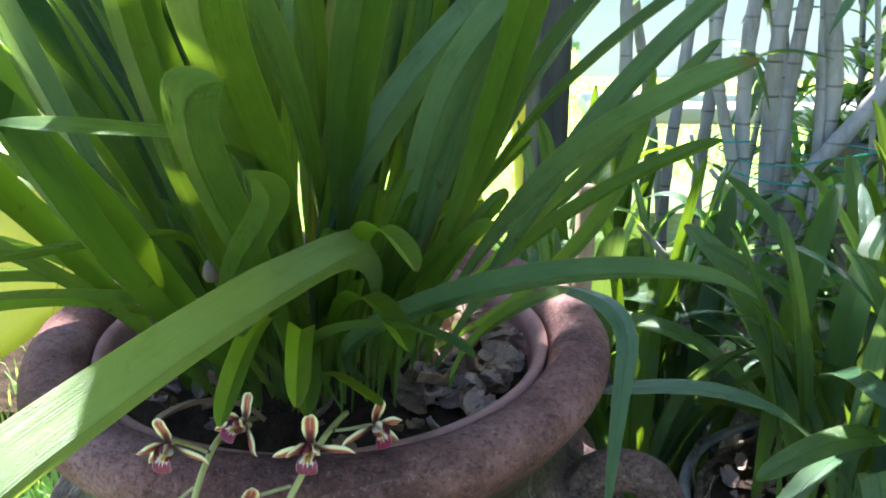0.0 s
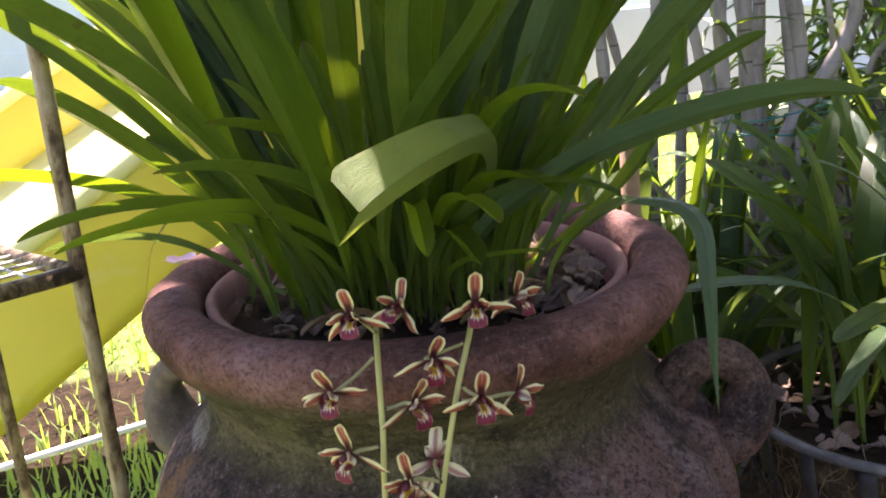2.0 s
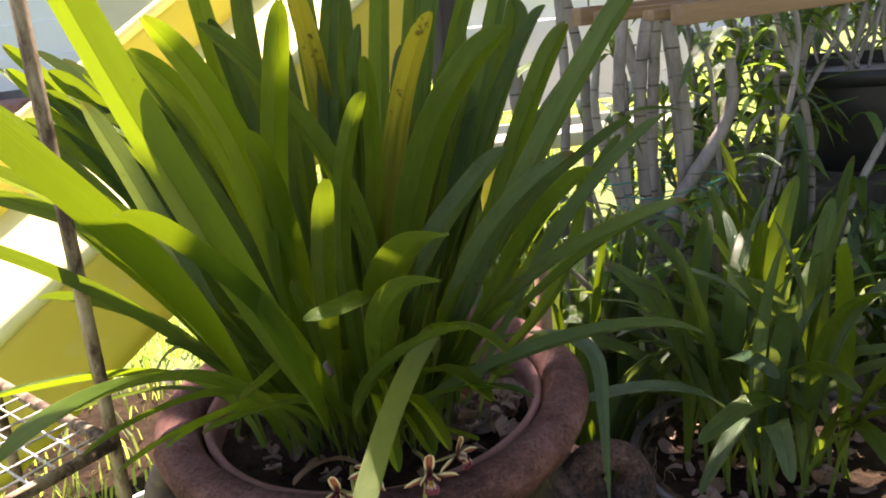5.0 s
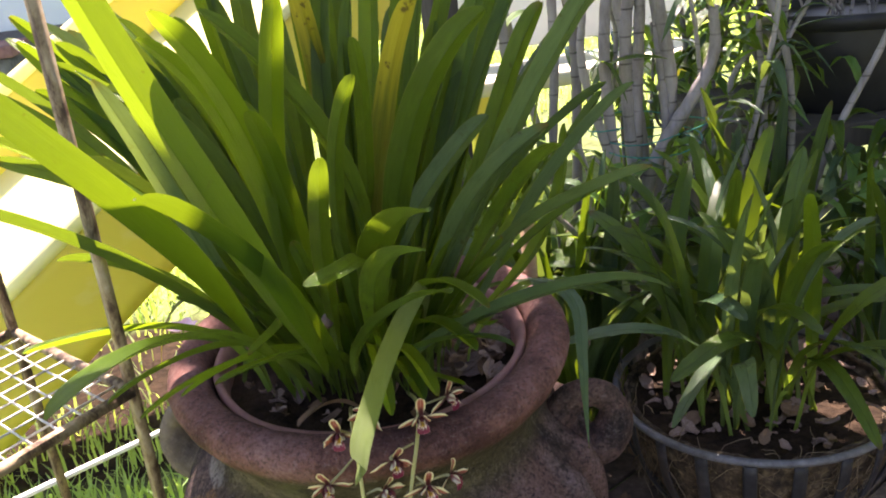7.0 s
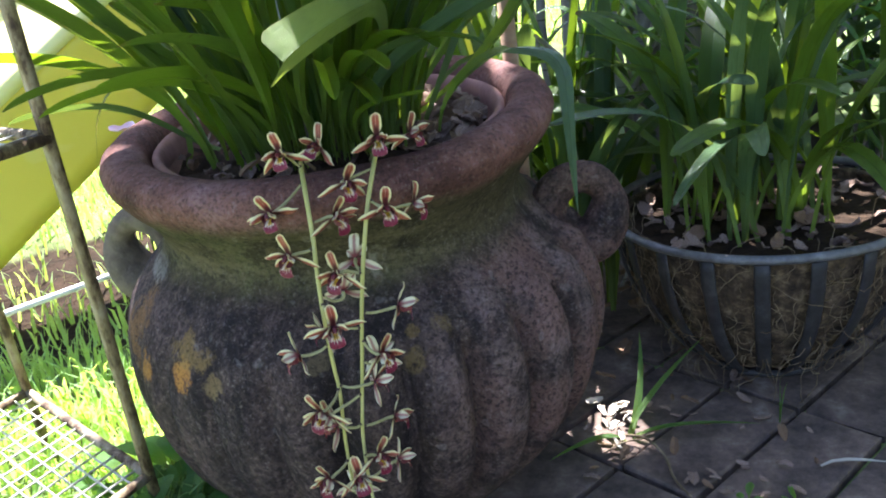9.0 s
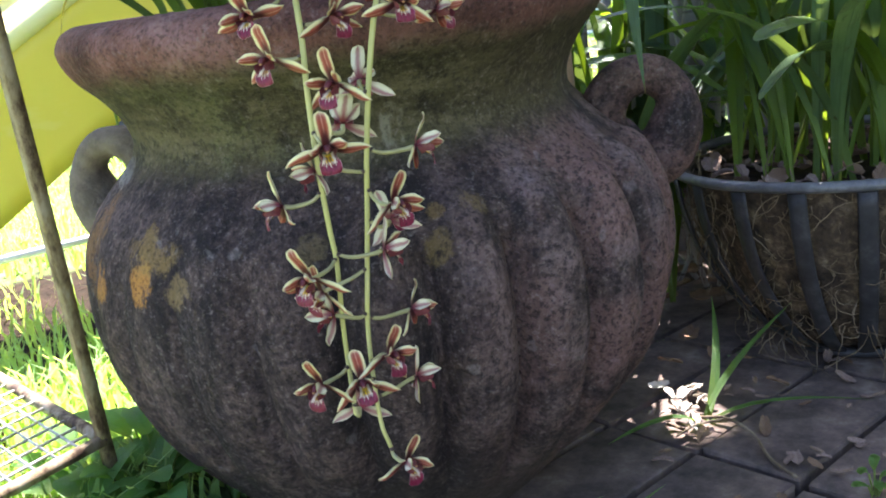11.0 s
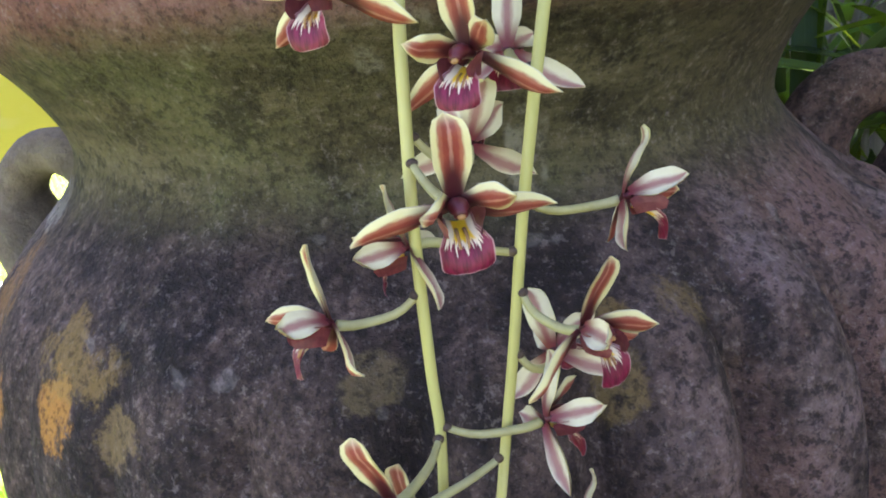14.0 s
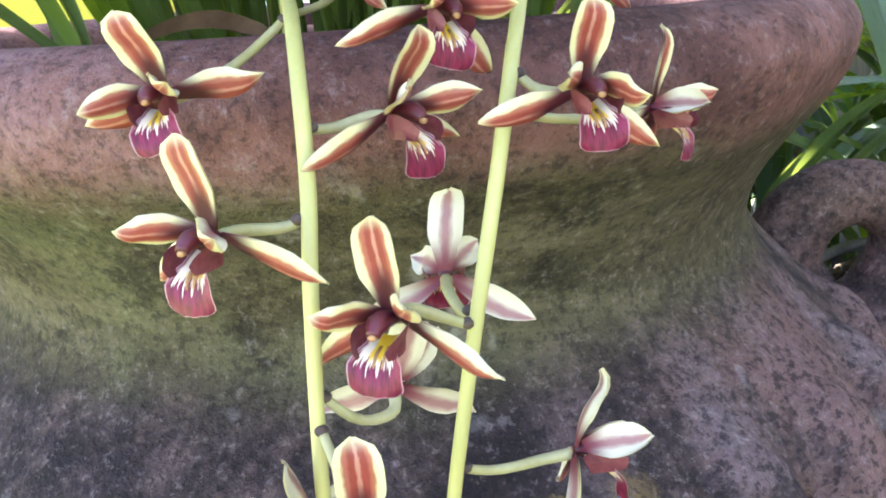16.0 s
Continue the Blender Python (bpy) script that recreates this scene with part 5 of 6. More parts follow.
def coir_shape(a, r, z):
    return r + 0.006 * noise.noise((math.cos(a) * 9, math.sin(a) * 9, z * 40)) + 0.004 * noise.noise((math.cos(a) * 30, math.sin(a) * 30, z * 90))


CO = [(0.0, 0.012), (0.074, 0.012), (0.108, 0.036), (0.141, 0.08), (0.166, 0.13), (0.181, 0.18), (0.187, 0.214), (0.178, 0.216), (0.168, 0.2), (0.0, 0.2)]
part("coir_lining", lathe(refine(CO, 3), 110, shape=coir_shape), COIR, basket, "brown coir fibre lining")
# loose fibres of the lining
rnd = random.Random(8)
bm = bmesh.new()
for i in range(420):
    a = rnd.uniform(math.pi * 0.75, math.pi * 2.05)
    z = rnd.uniform(0.03, 0.212)
    r = 0.078 + 0.114 * min(1, z / 0.2) ** 0.6 - 0.002
    p = Vector((r * math.cos(a), r * math.sin(a), z))
    tang = Vector((-math.sin(a), math.cos(a), 0))
    outw = Vector((math.cos(a), math.sin(a), 0))
    d = rnd.uniform(0, 2 * math.pi)
    ln = rnd.uniform(0.03, 0.1)
    turn = rnd.uniform(-0.7, 0.7)
    pts = []
    for k in range(9):
        pts.append(p.copy())
        d += turn + rnd.uniform(-0.5, 0.5)
        p = p + (tang * math.cos(d) + Vector((0, 0, 1)) * math.sin(d)) * (ln / 8) + outw * (rnd.uniform(-0.4, 0.5) * ln / 8)
    tube(pts, 0.0006, 3, bm)
tagged(part("coir_fibre", bm, STRAW, basket), kind="stuff")
mulch = thing("bark_mulch", "dry leaves and bark on the soil of the basket", "bark", at=(BX, BY, 0))
bm = bmesh.new()
bmesh.ops.create_circle(bm, cap_ends=True, segments=40, radius=0.172, matrix=Matrix.Translation((0, 0, 0.202)))
part("soil", bm, SOIL, mulch)
for i in range(90):
    a, r, s = rnd.uniform(0, 6.283), 0.165 * math.sqrt(rnd.random()), rnd.uniform(0.007, 0.02)
    share("chip", CHIPS[rnd.randrange(6)], mulch, pose(r * math.cos(a), r * math.sin(a), 0.209 + rnd.uniform(0, 0.008), rnd.uniform(-40, 40), rnd.uniform(-40, 40), rnd.uniform(0, 360)) @ Matrix.Diagonal((s, s, s, 1)))


def in_shaft(pts, at):
    """True where leaves would close the gap through which the sun reaches the bricks beside the pot."""
    for p in pts:
        x, y, z = p[0] + at[0], p[1] + at[1], p[2] + at[2]
        if abs(x - 0.0904 * z - 0.295) < 0.032 and abs(y - 0.643 * z - 0.004) < 0.034:
            return True
    return False


def strap_clump(name, label, at, count, seed, reach, height, width, mats, foot, lean=(0, 0)):
    """A clump of strap leaves that arch outwards from a foot."""
    r = random.Random(seed)
    ob = thing(name, label, "plant", at=at)
    for i in range(count):
        a = 2 * math.pi * (i * 0.38197 + r.uniform(-0.06, 0.06))
        q = (i + 0.5) / count
        b = foot * math.sqrt(r.random())
        bx, by = b * math.cos(a * 1.7), b * math.sin(a * 1.7)
        out = (reach[0] + (reach[1] - reach[0]) * q) * r.uniform(0.75, 1.2)
        hz = (height[1] - (height[1] - height[0]) * q ** 1.4) * r.uniform(0.85, 1.1)
        dx, dy = math.cos(a) + lean[0], math.sin(a) + lean[1]
        tip = (bx + dx * out, by + dy * out, hz)
        mid = (bx + dx * out * 0.42, by + dy * out * 0.42, hz * r.uniform(0.62, 0.72) + 0.06 * q)
        pts = through_mid((bx, by, -0.01), mid, tip, 13)
        size, turn, mat = width * r.uniform(0.75, 1.15), r.uniform(-0.7, 0.7), mats[r.randrange(len(mats))]
        if in_shaft(pts, at):
            continue
        bm = blade(pts, size, lambda s: strap(s) * (1 - 0.35 * s ** 3), lambda s: 0.2 + 0.7 * max(0, 1 - 2.2 * s), turn, droop_edge=0.05)
        part("leaf", bm, mat, ob)
    return ob


strap_clump("strap_leaf_plant", "green strap-leaved orchid growing in the coir basket", (BX - 0.02, BY + 0.0, 0.208), 58, 31, (0.06, 0.34), (0.1, 0.37), 0.032, (LEAF, LEAF, LEAF_BLUE, LEAF_FRESH), 0.11)
strap_clump("strap_leaf_plant", "shaded strap-leaved plant growing behind the clay pot", (0.33, 0.3, 0.03), 46, 17, (0.05, 0.28), (0.22, 0.52), 0.036, (LEAF, LEAF_BLUE, LEAF_FRESH), 0.08)
strap_clump("strap_leaf_plant", "low strap-leaved plant crowded behind the clay pot", (0.16, 0.45, 0.03), 26, 29, (0.05, 0.22), (0.2, 0.4), 0.03, (LEAF, LEAF, LEAF_BLUE), 0.08)
strap_clump("strap_leaf_plant", "strap-leaved plant in the shade at the foot of the canes", (0.33, 0.6, 0.03), 32, 37, (0.05, 0.2), (0.3, 0.54), 0.034, (LEAF, LEAF, LEAF_BLUE), 0.08)
strap_clump("strap_leaf_plant", "strap-leaved plant among the canes", (0.72, 0.42, 0.0), 34, 19, (0.08, 0.3), (0.3, 0.55), 0.03, (LEAF, LEAF_BLUE), 0.1)
strap_clump("strap_leaf_plant", "strap-leaved plant in the shade beyond the basket", (0.95, 0.28, 0.0), 40, 23, (0.08, 0.32), (0.28, 0.5), 0.022, (LEAF, LEAF_BLUE), 0.1)

# a short tan stub beside the rim
stub = thing("bamboo_stake", "short tan bamboo stake standing behind the pot rim", "stake", at=(0.236, 0.11, 0.0))
part("stake", tube([(0, 0, -0.02), (-0.002, 0.0, 0.3), (0.0, 0.0, 0.56)], 0.0095, 10), PINE, stub)


# ---- tall cane orchids ----
def cane_clump(name, label, at, count, seed, foot, lean, height, leaves, radius=0.0085):
    r = random.Random(seed)
    ob = thing(name, label, "plant", group="cane orchids", at=at)
    for i in range(count):
        a = r.uniform(0, 6.283)
        b = foot * math.sqrt(r.random())
        x0, y0 = b * math.cos(a), b * math.sin(a) * 0.7
        h = r.uniform(*height)
        lx, ly = lean[0] + r.uniform(-0.13, 0.13), lean[1] + r.uniform(-0.08, 0.08)
        bow = r.uniform(-0.055, 0.055)
        rad = radius * r.uniform(0.7, 1.2)
        pts = smooth_path([(x0, y0, -0.02), (x0 + lx * 0.3 + bow, y0 + ly * 0.3, h * 0.33), (x0 + lx * 0.65 + bow * r.uniform(-1, 1.6), y0 + ly * 0.65, h * 0.6), (x0 + lx * 1.1 - bow, y0 + ly, h * 0.85), (x0 + lx * 1.5, y0 + ly, h)], 46)
        nodes = r.uniform(0.035, 0.05)
        bm = tube(pts, lambda t: rad * (0.75 + 0.35 * math.sin(math.pi * min(1, t * 1.05))) * (1.12 if ((t * h) % nodes) < h / 46 else 1.0), 9)
        part("cane", bm, CANE, ob)
        for _ in range(leaves):
            t = r.uniform(0.3, 1.0)
            p = pts[min(45, int(t * 45))]
            aa = r.uniform(0, 6.283)
            ln = r.uniform(0.07, 0.13)
            d = Vector((math.cos(aa), math.sin(aa), 0))
            tip = p + d * ln + Vector((0, 0, r.uniform(-0.05, 0.05)))
            mid = p + d * ln * 0.5 + Vector((0, 0, r.uniform(0.015, 0.045)))
            size, turn, mat = r.uniform(0.02, 0.034), r.uniform(-0.6, 0.6), (WEED, LEAF_BLUE, LEAF_FRESH)[r.randrange(3)]
            if not in_shaft((p, mid, tip), at):
                part("leaf", blade(through_mid(p, mid, tip, 9), size, lance, 0.25, turn), mat, ob)
    return ob


cane_clump("cane_orchid", "clump of bare grey jointed canes tied with teal wire", (0.575, 0.53, 0.02), 8, 5, 0.075, (0.0, 0.05), (0.7, 1.15), 2, 0.0095)
cane_clump("cane_orchid", "leafy green cane orchid behind the basket", (0.8, 0.56, 0.02), 12, 7, 0.12, (0.03, 0.02), (0.55, 0.95), 13, 0.0055)
cane_clump("cane_orchid", "leaning bare grey canes", (0.46, 0.75, 0.04), 4, 9, 0.09, (-0.12, 0.08), (0.75, 1.1), 1, 0.0085)
cane_clump("cane_orchid", "dense leafy cane orchid in the shade", (1.0, 0.42, 0.02), 12, 11, 0.13, (0.04, 0.03), (0.2, 0.42), 12, 0.005)
cane_clump("cane_orchid", "dense low leafy stems behind the clay pot", (0.45, 0.42, 0.02), 10, 13, 0.1, (0.0, 0.03), (0.3, 0.55), 12, 0.0045)
cane_clump("cane_orchid", "dense dark leafy stems behind the bench", (1.1, 1.12, 0.03), 13, 45, 0.22, (0.02, 0.0), (0.6, 1.15), 20, 0.005)
cane_clump("cane_orchid", "dense dark leafy stems behind the bench", (1.62, 1.16, 0.03), 13, 46, 0.25, (0.0, 0.0), (0.6, 1.2), 20, 0.005)
cane_clump("cane_orchid", "dark leafy stems in the shade behind the canes", (0.86, 1.08, 0.03), 10, 47, 0.18, (0.0, 0.0), (0.35, 0.7), 16, 0.005)
wire = thing("teal_wire", "teal plastic-coated wire wound round the canes", "wire", at=(0.585, 0.54, 0.5))
pts = [(0.1 * math.cos(a) * (1 + 0.15 * math.sin(a * 1.7)), 0.085 * math.sin(a), 0.006 * math.sin(a * 2.3) + 0.004 * a - 0.03) for a in (k * 0.35 for k in range(48))]
part("wire", tube(pts, 0.0013, 5), TEAL, wire)

# ---- shelf with black pots ----
bench = thing("wooden_bench", "low dark weathered bench carrying plant pots behind the basket", "bench", at=(1.45, 0.78, 0.0))
part("slab", box(1.3, 0.46, 0.05, pose(0.02, 0, 0.435), 0.006), DARKWOOD, bench, smooth=False)
for x in (-0.55, 0.55):
    part("support", box(0.1, 0.4, 0.42, pose(x, 0, 0.2), 0.006), DARKWOOD, bench, smooth=False)


def black_pot(at, r, h, leaves, seed):
    p = thing("plant_pot", "black plastic plant pot with leafy stems on the bench", "pot", group="black plant pots", at=at)
    part("body", lathe([(0, 0.004), (r * 0.74, 0.0), (r * 0.78, 0.006), (r * 0.96, h * 0.86), (r * 0.95, h * 0.88), (0, h * 0.86)], 40), BLACKP, p)
    part("rim", lathe([(r * 0.955, h * 0.84), (r * 1.05, h * 0.85), (r * 1.06, h * 0.99), (r * 1.04, h), (r * 0.99, h), (r * 0.96, h * 0.87)], 40), BLACKP, p)
    c = cane_clump("potted_orchid", "leafy potted orchid with arching stems", (at[0], at[1], at[2] + h * 0.86), leaves, seed, r * 0.6, (0.0, 0.0), (0.22, 0.42), 9, 0.004)
    return p


black_pot((1.09, 0.73, 0.46), 0.175, 0.2, 12, 41)
black_pot((1.46, 0.77, 0.46), 0.14, 0.17, 8, 43)

# ---- hanging slatted box ----
slat = thing("slatted_box", "hanging wooden orchid box made of crossed slats", "wooden box", at=(0.487, 0.15, 0.897))
for k in range(4):
    z = -0.07 + 0.036 * k
    for s in (-1, 1):
        if k % 2 == 0:
            part("slat", box(0.27, 0.022, 0.022, pose(0, s * 0.1, z, 0, 0, 0), 0.002), PINE, slat, smooth=False)
            for e in (-0.05, 0.05):
                if k == 0 and s == 1:
                    part("slat", box(0.27, 0.022, 0.012, pose(0, e, z, 0, 0, 0), 0.002), PINE, slat, smooth=False)
        else:
            part("slat", box(0.022, 0.24, 0.022, pose(s * 0.115, 0, z, 0, 0, 0), 0.002), PINE, slat, smooth=False)
for sx in (-1, 1):
    for sy in (-1, 1):
        part("hanging_wire", tube([(sx * 0.115, sy * 0.1, -0.08), (sx * 0.115, sy * 0.1, 0.05), (0, 0, 0.75)], 0.0014, 5), WIRE, slat)
slat.rotation_euler = (0, 0, radians(14))

# ---- wooden post behind the orchid ----
post = thing("wooden_post", "weathered dark grey wooden post behind the orchid", "post", at=(0.262, 0.76, 0.0))
part("post", box(0.055, 0.055, 2.9, pose(0, 0, 1.42, 0, 0, 20), 0.006), DARKWOOD, post, smooth=False)


# ---- yellow slide ----
slide = thing("garden_slide", "bright yellow plastic garden slide on the lawn", "slide", at=(-0.815, 0.285, 0.003))
D = Vector((0.72, 0.492, 0.49)).normalized()
H = Vector((-0.564, 0.826, 0)).normalized()
U = Vector((0, 0, 1))


def slide_sheet(a0, a1, h0, h1, u0, u1, th, bow=0.0, n=14):
    """A panel between two offsets across (h) and up (u) from the slide's lower edge, along it from a0 to a1."""
    bm = bmesh.new()
    rows = []
    nrm = (H * -(u1 - u0) + U * (h1 - h0)).normalized()
    for i in range(n + 1):
        s = a0 + (a1 - a0) * i / n
        c = Vector((0.0, 0.0, 0.02)) + D * s
        row = []
        for k in range(7):
            w = k / 6
            p = c + H * (h0 + (h1 - h0) * w) + U * (u0 + (u1 - u0) * w) + nrm * (bow * math.sin(math.pi * w))
            row.append((bm.verts.new(p), bm.verts.new(p + nrm * th)))
        rows.append(row)
    for a, b in zip(rows, rows[1:]):
        for k in range(6):
            bm.faces.new((a[k][0], a[k + 1][0], b[k + 1][0], b[k][0]))
            bm.faces.new((a[k][1], b[k][1], b[k + 1][1], a[k + 1][1]))
        bm.faces.new((a[0][0], b[0][0], b[0][1], a[0][1]))
        bm.faces.new((a[6][0], a[6][1], b[6][1], b[6][0]))
    for row, flip in ((rows[0], False), (rows[-1], True)):
        for k in range(6):
            q = (row[k][0], row[k][1], row[k + 1][1], row[k + 1][0])
            bm.faces.new(q[::-1] if flip else q)
    return bm


part("side_wall", slide_sheet(-0.1, 1.75, 0.0, 0.03, 0.0, 0.2, 0.008, 0.0), YELLOW, slide)
part("chute", slide_sheet(-0.1, 1.75, 0.03, 0.42, 0.2, 0.22, 0.008, -0.03), CHUTE, slide, "yellow chute painted pale for the sun on it")
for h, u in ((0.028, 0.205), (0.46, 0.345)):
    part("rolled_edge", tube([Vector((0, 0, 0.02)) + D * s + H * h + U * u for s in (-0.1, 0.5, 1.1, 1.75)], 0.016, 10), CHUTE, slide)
part("side_wall", slide_sheet(-0.1, 1.75, 0.42, 0.46, 0.22, 0.34, 0.008, 0.0), YELLOW, slide)
part("leg", tube([D * 1.6 + H * 0.2, Vector((D.x * 1.7, D.y * 1.7, 0)) + H * 0.2], 0.02, 8), YELLOW, slide)
part("leg", tube([D * 1.6 + H * 0.4, Vector((D.x * 1.7, D.y * 1.7, 0)) + H * 0.4], 0.02, 8), YELLOW, slide)

# ---- house wall, low walls and far things ----
wall = thing("house_wall", "pale blue weatherboard wall of a house across the lawn", "house", at=(-3.5, 5.2, 0.0))
for i in range(13):
    part("board", box(7.5, 0.03, 0.2, pose(0, -0.01, 0.62 + 0.2 * i, 4, 0, 0), 0.004), WALLP, wall, smooth=False)
part("plinth", box(7.5, 0.12, 0.52, pose(0, 0.04, 0.26), 0.01), STONE, wall, smooth=False)
for sx in (-1.6, 0.6, 2.75):
    part("panel", box(0.9, 0.05, 1.9, pose(sx, -0.07, 1.5), 0.01), CREAMP, wall, smooth=False)
back_wall = thing("garden_wall", "white plastered garden wall with a ledge beyond the canes", "wall", at=(3.4, 9.6, 0.0))
part("wall", box(9.0, 0.2, 2.2, pose(0, 0, 1.1), 0.01), WHITEP, back_wall, smooth=False)
part("ledge", box(9.0, 0.34, 0.07, pose(0, -0.1, 0.78), 0.008), CREAMP, back_wall, smooth=False)
# added wall, never in view; it holds back sky light from +x
east_wall = tagged(new("light_block_east"), "unseen plain wall added to cut light from the east side", "wall", kind="structure")
part("plaster", box(0.2, 4.4, 2.7, pose(2.05, -1.5, 1.35), 0.01), CREAMP, east_wall, smooth=False)
ledge = thing("garden_step", "grey concrete step with a terracotta slab by the house", "step", at=(-1.95, 4.75, 0.0))
part("base", box(0.7, 0.35, 0.42, pose(0, 0, 0.2), 0.01), STONE, ledge, smooth=False)
part("slab", box(0.76, 0.42, 0.07, pose(0, 0, 0.45), 0.012), CLAY, ledge, smooth=False)
toy = thing("plastic_bench", "low yellow and white plastic garden bench", "bench", at=(0.95, 2.0, 0.03))
part("seat", box(0.9, 0.34, 0.05, pose(0, 0, 0.34), 0.015), CREAMP, toy)
part("backrest", box(0.9, 0.04, 0.3, pose(0, 0.17, 0.56, -8), 0.015), WHITEP, toy)
for sx in (-0.4, 0.4):
    part("leg", box(0.07, 0.32, 0.34, pose(sx, 0, 0.16), 0.012), YELLOW, toy)


# ---- lawn grass, weeds, litter ----
def grass_patch(name, label, areas, seed, hgt, wid):
    r = random.Random(seed)
    verts, faces, uvs = [], [], []
    for x0, x1, y0, y1, count in areas:
        for _ in range(count):
            x, y = r.uniform(x0, x1), r.uniform(y0, y1)
            if (x - AXIS_X) ** 2 + (y - 0.03) ** 2 < 0.15 ** 2:
                continue
            z = ground_height(x, y)
            if z < 0.02:
                continue
            if ((x + 0.5) * 1.7) ** 2 + ((y - 0.78) * 2.4) ** 2 < 0.8 and r.random() < 0.78:
                continue                        # bare earth beside the slide
            a, h, w = r.uniform(0, 6.283), hgt * r.uniform(0.5, 1.3), wid * r.uniform(0.6, 1.2)
            lx, ly = math.cos(a) * h * r.uniform(0.2, 0.9), math.sin(a) * h * r.uniform(0.2, 0.9)
            sx, sy = -math.sin(a) * w, math.cos(a) * w
            i = len(verts)
            verts += [(x - sx, y - sy, z - 0.012), (x + sx, y + sy, z - 0.012), (x + lx * 0.4 - sx, y + ly * 0.4 - sy, z + h * 0.6), (x + lx * 0.4 + sx, y + ly * 0.4 + sy, z + h * 0.6), (x + lx, y + ly, z + h * 0.85)]
            faces += [(i, i + 1, i + 3, i + 2), (i + 2, i + 3, i + 4)]
    me = bpy.data.meshes.new(name)
    me.from_pydata(verts, [], faces)
    me.materials.append(GRASS)
    me.uv_layers.new()
    return tagged(new(name, me), label, "grass", kind="stuff")


grass_patch("grass", "sunlit green lawn grass", [(-1.3, -0.1, -0.3, 0.7, 9000), (-2.6, 0.4, 0.7, 2.4, 14000), (-3, 3, 2.4, 5, 9000)], 3, 0.06, 0.0026)
grass_patch("grass", "bright sunlit lawn farther off", [(-1, 4.5, 4.0, 9.4, 12000), (-3, 3, 2.4, 5, 5000)], 5, 0.06, 0.006)


def weed(at, seed, n=7, size=0.03, label="low green weed with rounded leaves beside the pot"):
    r = random.Random(seed)
    w = thing("weed", label, "weed", group="weeds", at=at)
    for i in range(n):
        a = 2 * math.pi * i / n + r.uniform(-0.4, 0.4)
        ln = size * r.uniform(0.8, 1.5)
        h = r.uniform(0.5, 1.6) * size
        d = Vector((math.cos(a), math.sin(a), 0))
        p0, p1 = Vector((0, 0, -0.015)), d * (ln * 0.4) + Vector((0, 0, h))
        part("stalk", tube([p0, p0.lerp(p1, 0.5) + Vector((0, 0, 0.004)), p1], 0.0009, 5), WEED, w)
        tip = p1 + d * ln + Vector((0, 0, r.uniform(-0.2, 0.5) * ln))
        bm = blade(through_mid(p1, p1.lerp(tip, 0.5) + Vector((0, 0, 0.15 * ln)), tip, 9), ln * 0.62, lambda s: max(0.05, math.sin(math.pi * (0.06 + 0.9 * s)) ** 0.75), 0.15, r.uniform(-0.3, 0.3))
        part("leaf", bm, WEED, w)
    return w


rnd = random.Random(33)
for k in range(30):
    a = radians(rnd.uniform(188, 268))
    q = rnd.uniform(0.2, 0.34)
    x, y = q * math.cos(a) - 0.03, q * math.sin(a) + 0.03
    weed((x, y, ground_height(x, y)), 50 + k, 6 + k % 4, rnd.uniform(0.024, 0.038))
weed((0.36, -0.21, 0.0), 90, 6, 0.014)
weed((0.41, -0.225, 0.0), 91, 5, 0.012)


def long_blades(at, ends, width=0.011):
    t = thing("grass_tuft", "tuft of long green grass blades between the bricks", "grass", at=at)
    for mid, tip in ends:
        part("blade", blade(through_mid((0, 0, -0.01), mid, tip, 12), width, lance, 0.3, 0.2), WEED, t)
    return t


long_blades((0.298, -0.022, 0.0), (((0.05, 0.02, 0.045), (0.135, 0.055, 0.085)), ((0.035, 0.035, 0.05), (0.055, 0.08, 0.1)), ((0.06, -0.035, 0.022), (0.15, -0.055, 0.012)), ((-0.05, -0.02, 0.02), (-0.11, -0.03, 0.012))))
long_blades((0.479, -0.068, 0.0), (((0.001, 0.0, 0.03), (0.004, 0.006, 0.062)), ((0.004, 0.0, 0.03), (0.013, 0.004, 0.055))), 0.004)
long_blades((0.11, -0.2, 0.0), (((0.035, -0.01, 0.03), (0.075, -0.005, 0.05)), ((0.02, 0.03, 0.02), (0.04, 0.05, 0.018))))
long_blades((-0.12, -0.22, 0.0), (((0.0, -0.01, 0.05), (0.008, -0.02, 0.1)), ((0.01, 0.0, 0.04), (0.03, 0.01, 0.075))))
dry = thing("dry_stalk", "dry pale plant stalk lying on the bricks", "stalk", at=(0.31, -0.06, 0.006))
part("stalk", tube(smooth_path([(-0.02, 0.03, 0.002), (0.0, 0.008, 0.006), (0.008, -0.03, 0.004), (0.002, -0.07, 0.0), (0.004, -0.11, 0.002)], 18), 0.0017, 6), STRAW, dry)
part("twig", tube(smooth_path([(0.0, 0.008, 0.006), (-0.03, 0.012, 0.004), (-0.055, 0.004, 0.001)], 10), 0.0011, 5), STRAW, dry)
stick = thing("dry_leaf_strip", "long dry straw-coloured leaf lying over the basket edge", "dry leaf", at=(0.6, -0.06, 0.235))
part("strip", blade(through_mid((0, 0, 0), (0.05, -0.02, 0.014), (0.12, -0.1, -0.12), 12), 0.012, lance, 0.3, 0.5), LITTER, stick)
stick = thing("dry_leaf_strip", "pale dry leaf lying on the bricks", "dry leaf", at=(0.47, -0.17, 0.006))
part("strip", blade(through_mid((0, 0, 0), (0.04, -0.012, 0.005), (0.09, -0.04, 0.002), 8), 0.009, lance, 0.3, 0.5), SHREDS, stick)
rnd = random.Random(77)
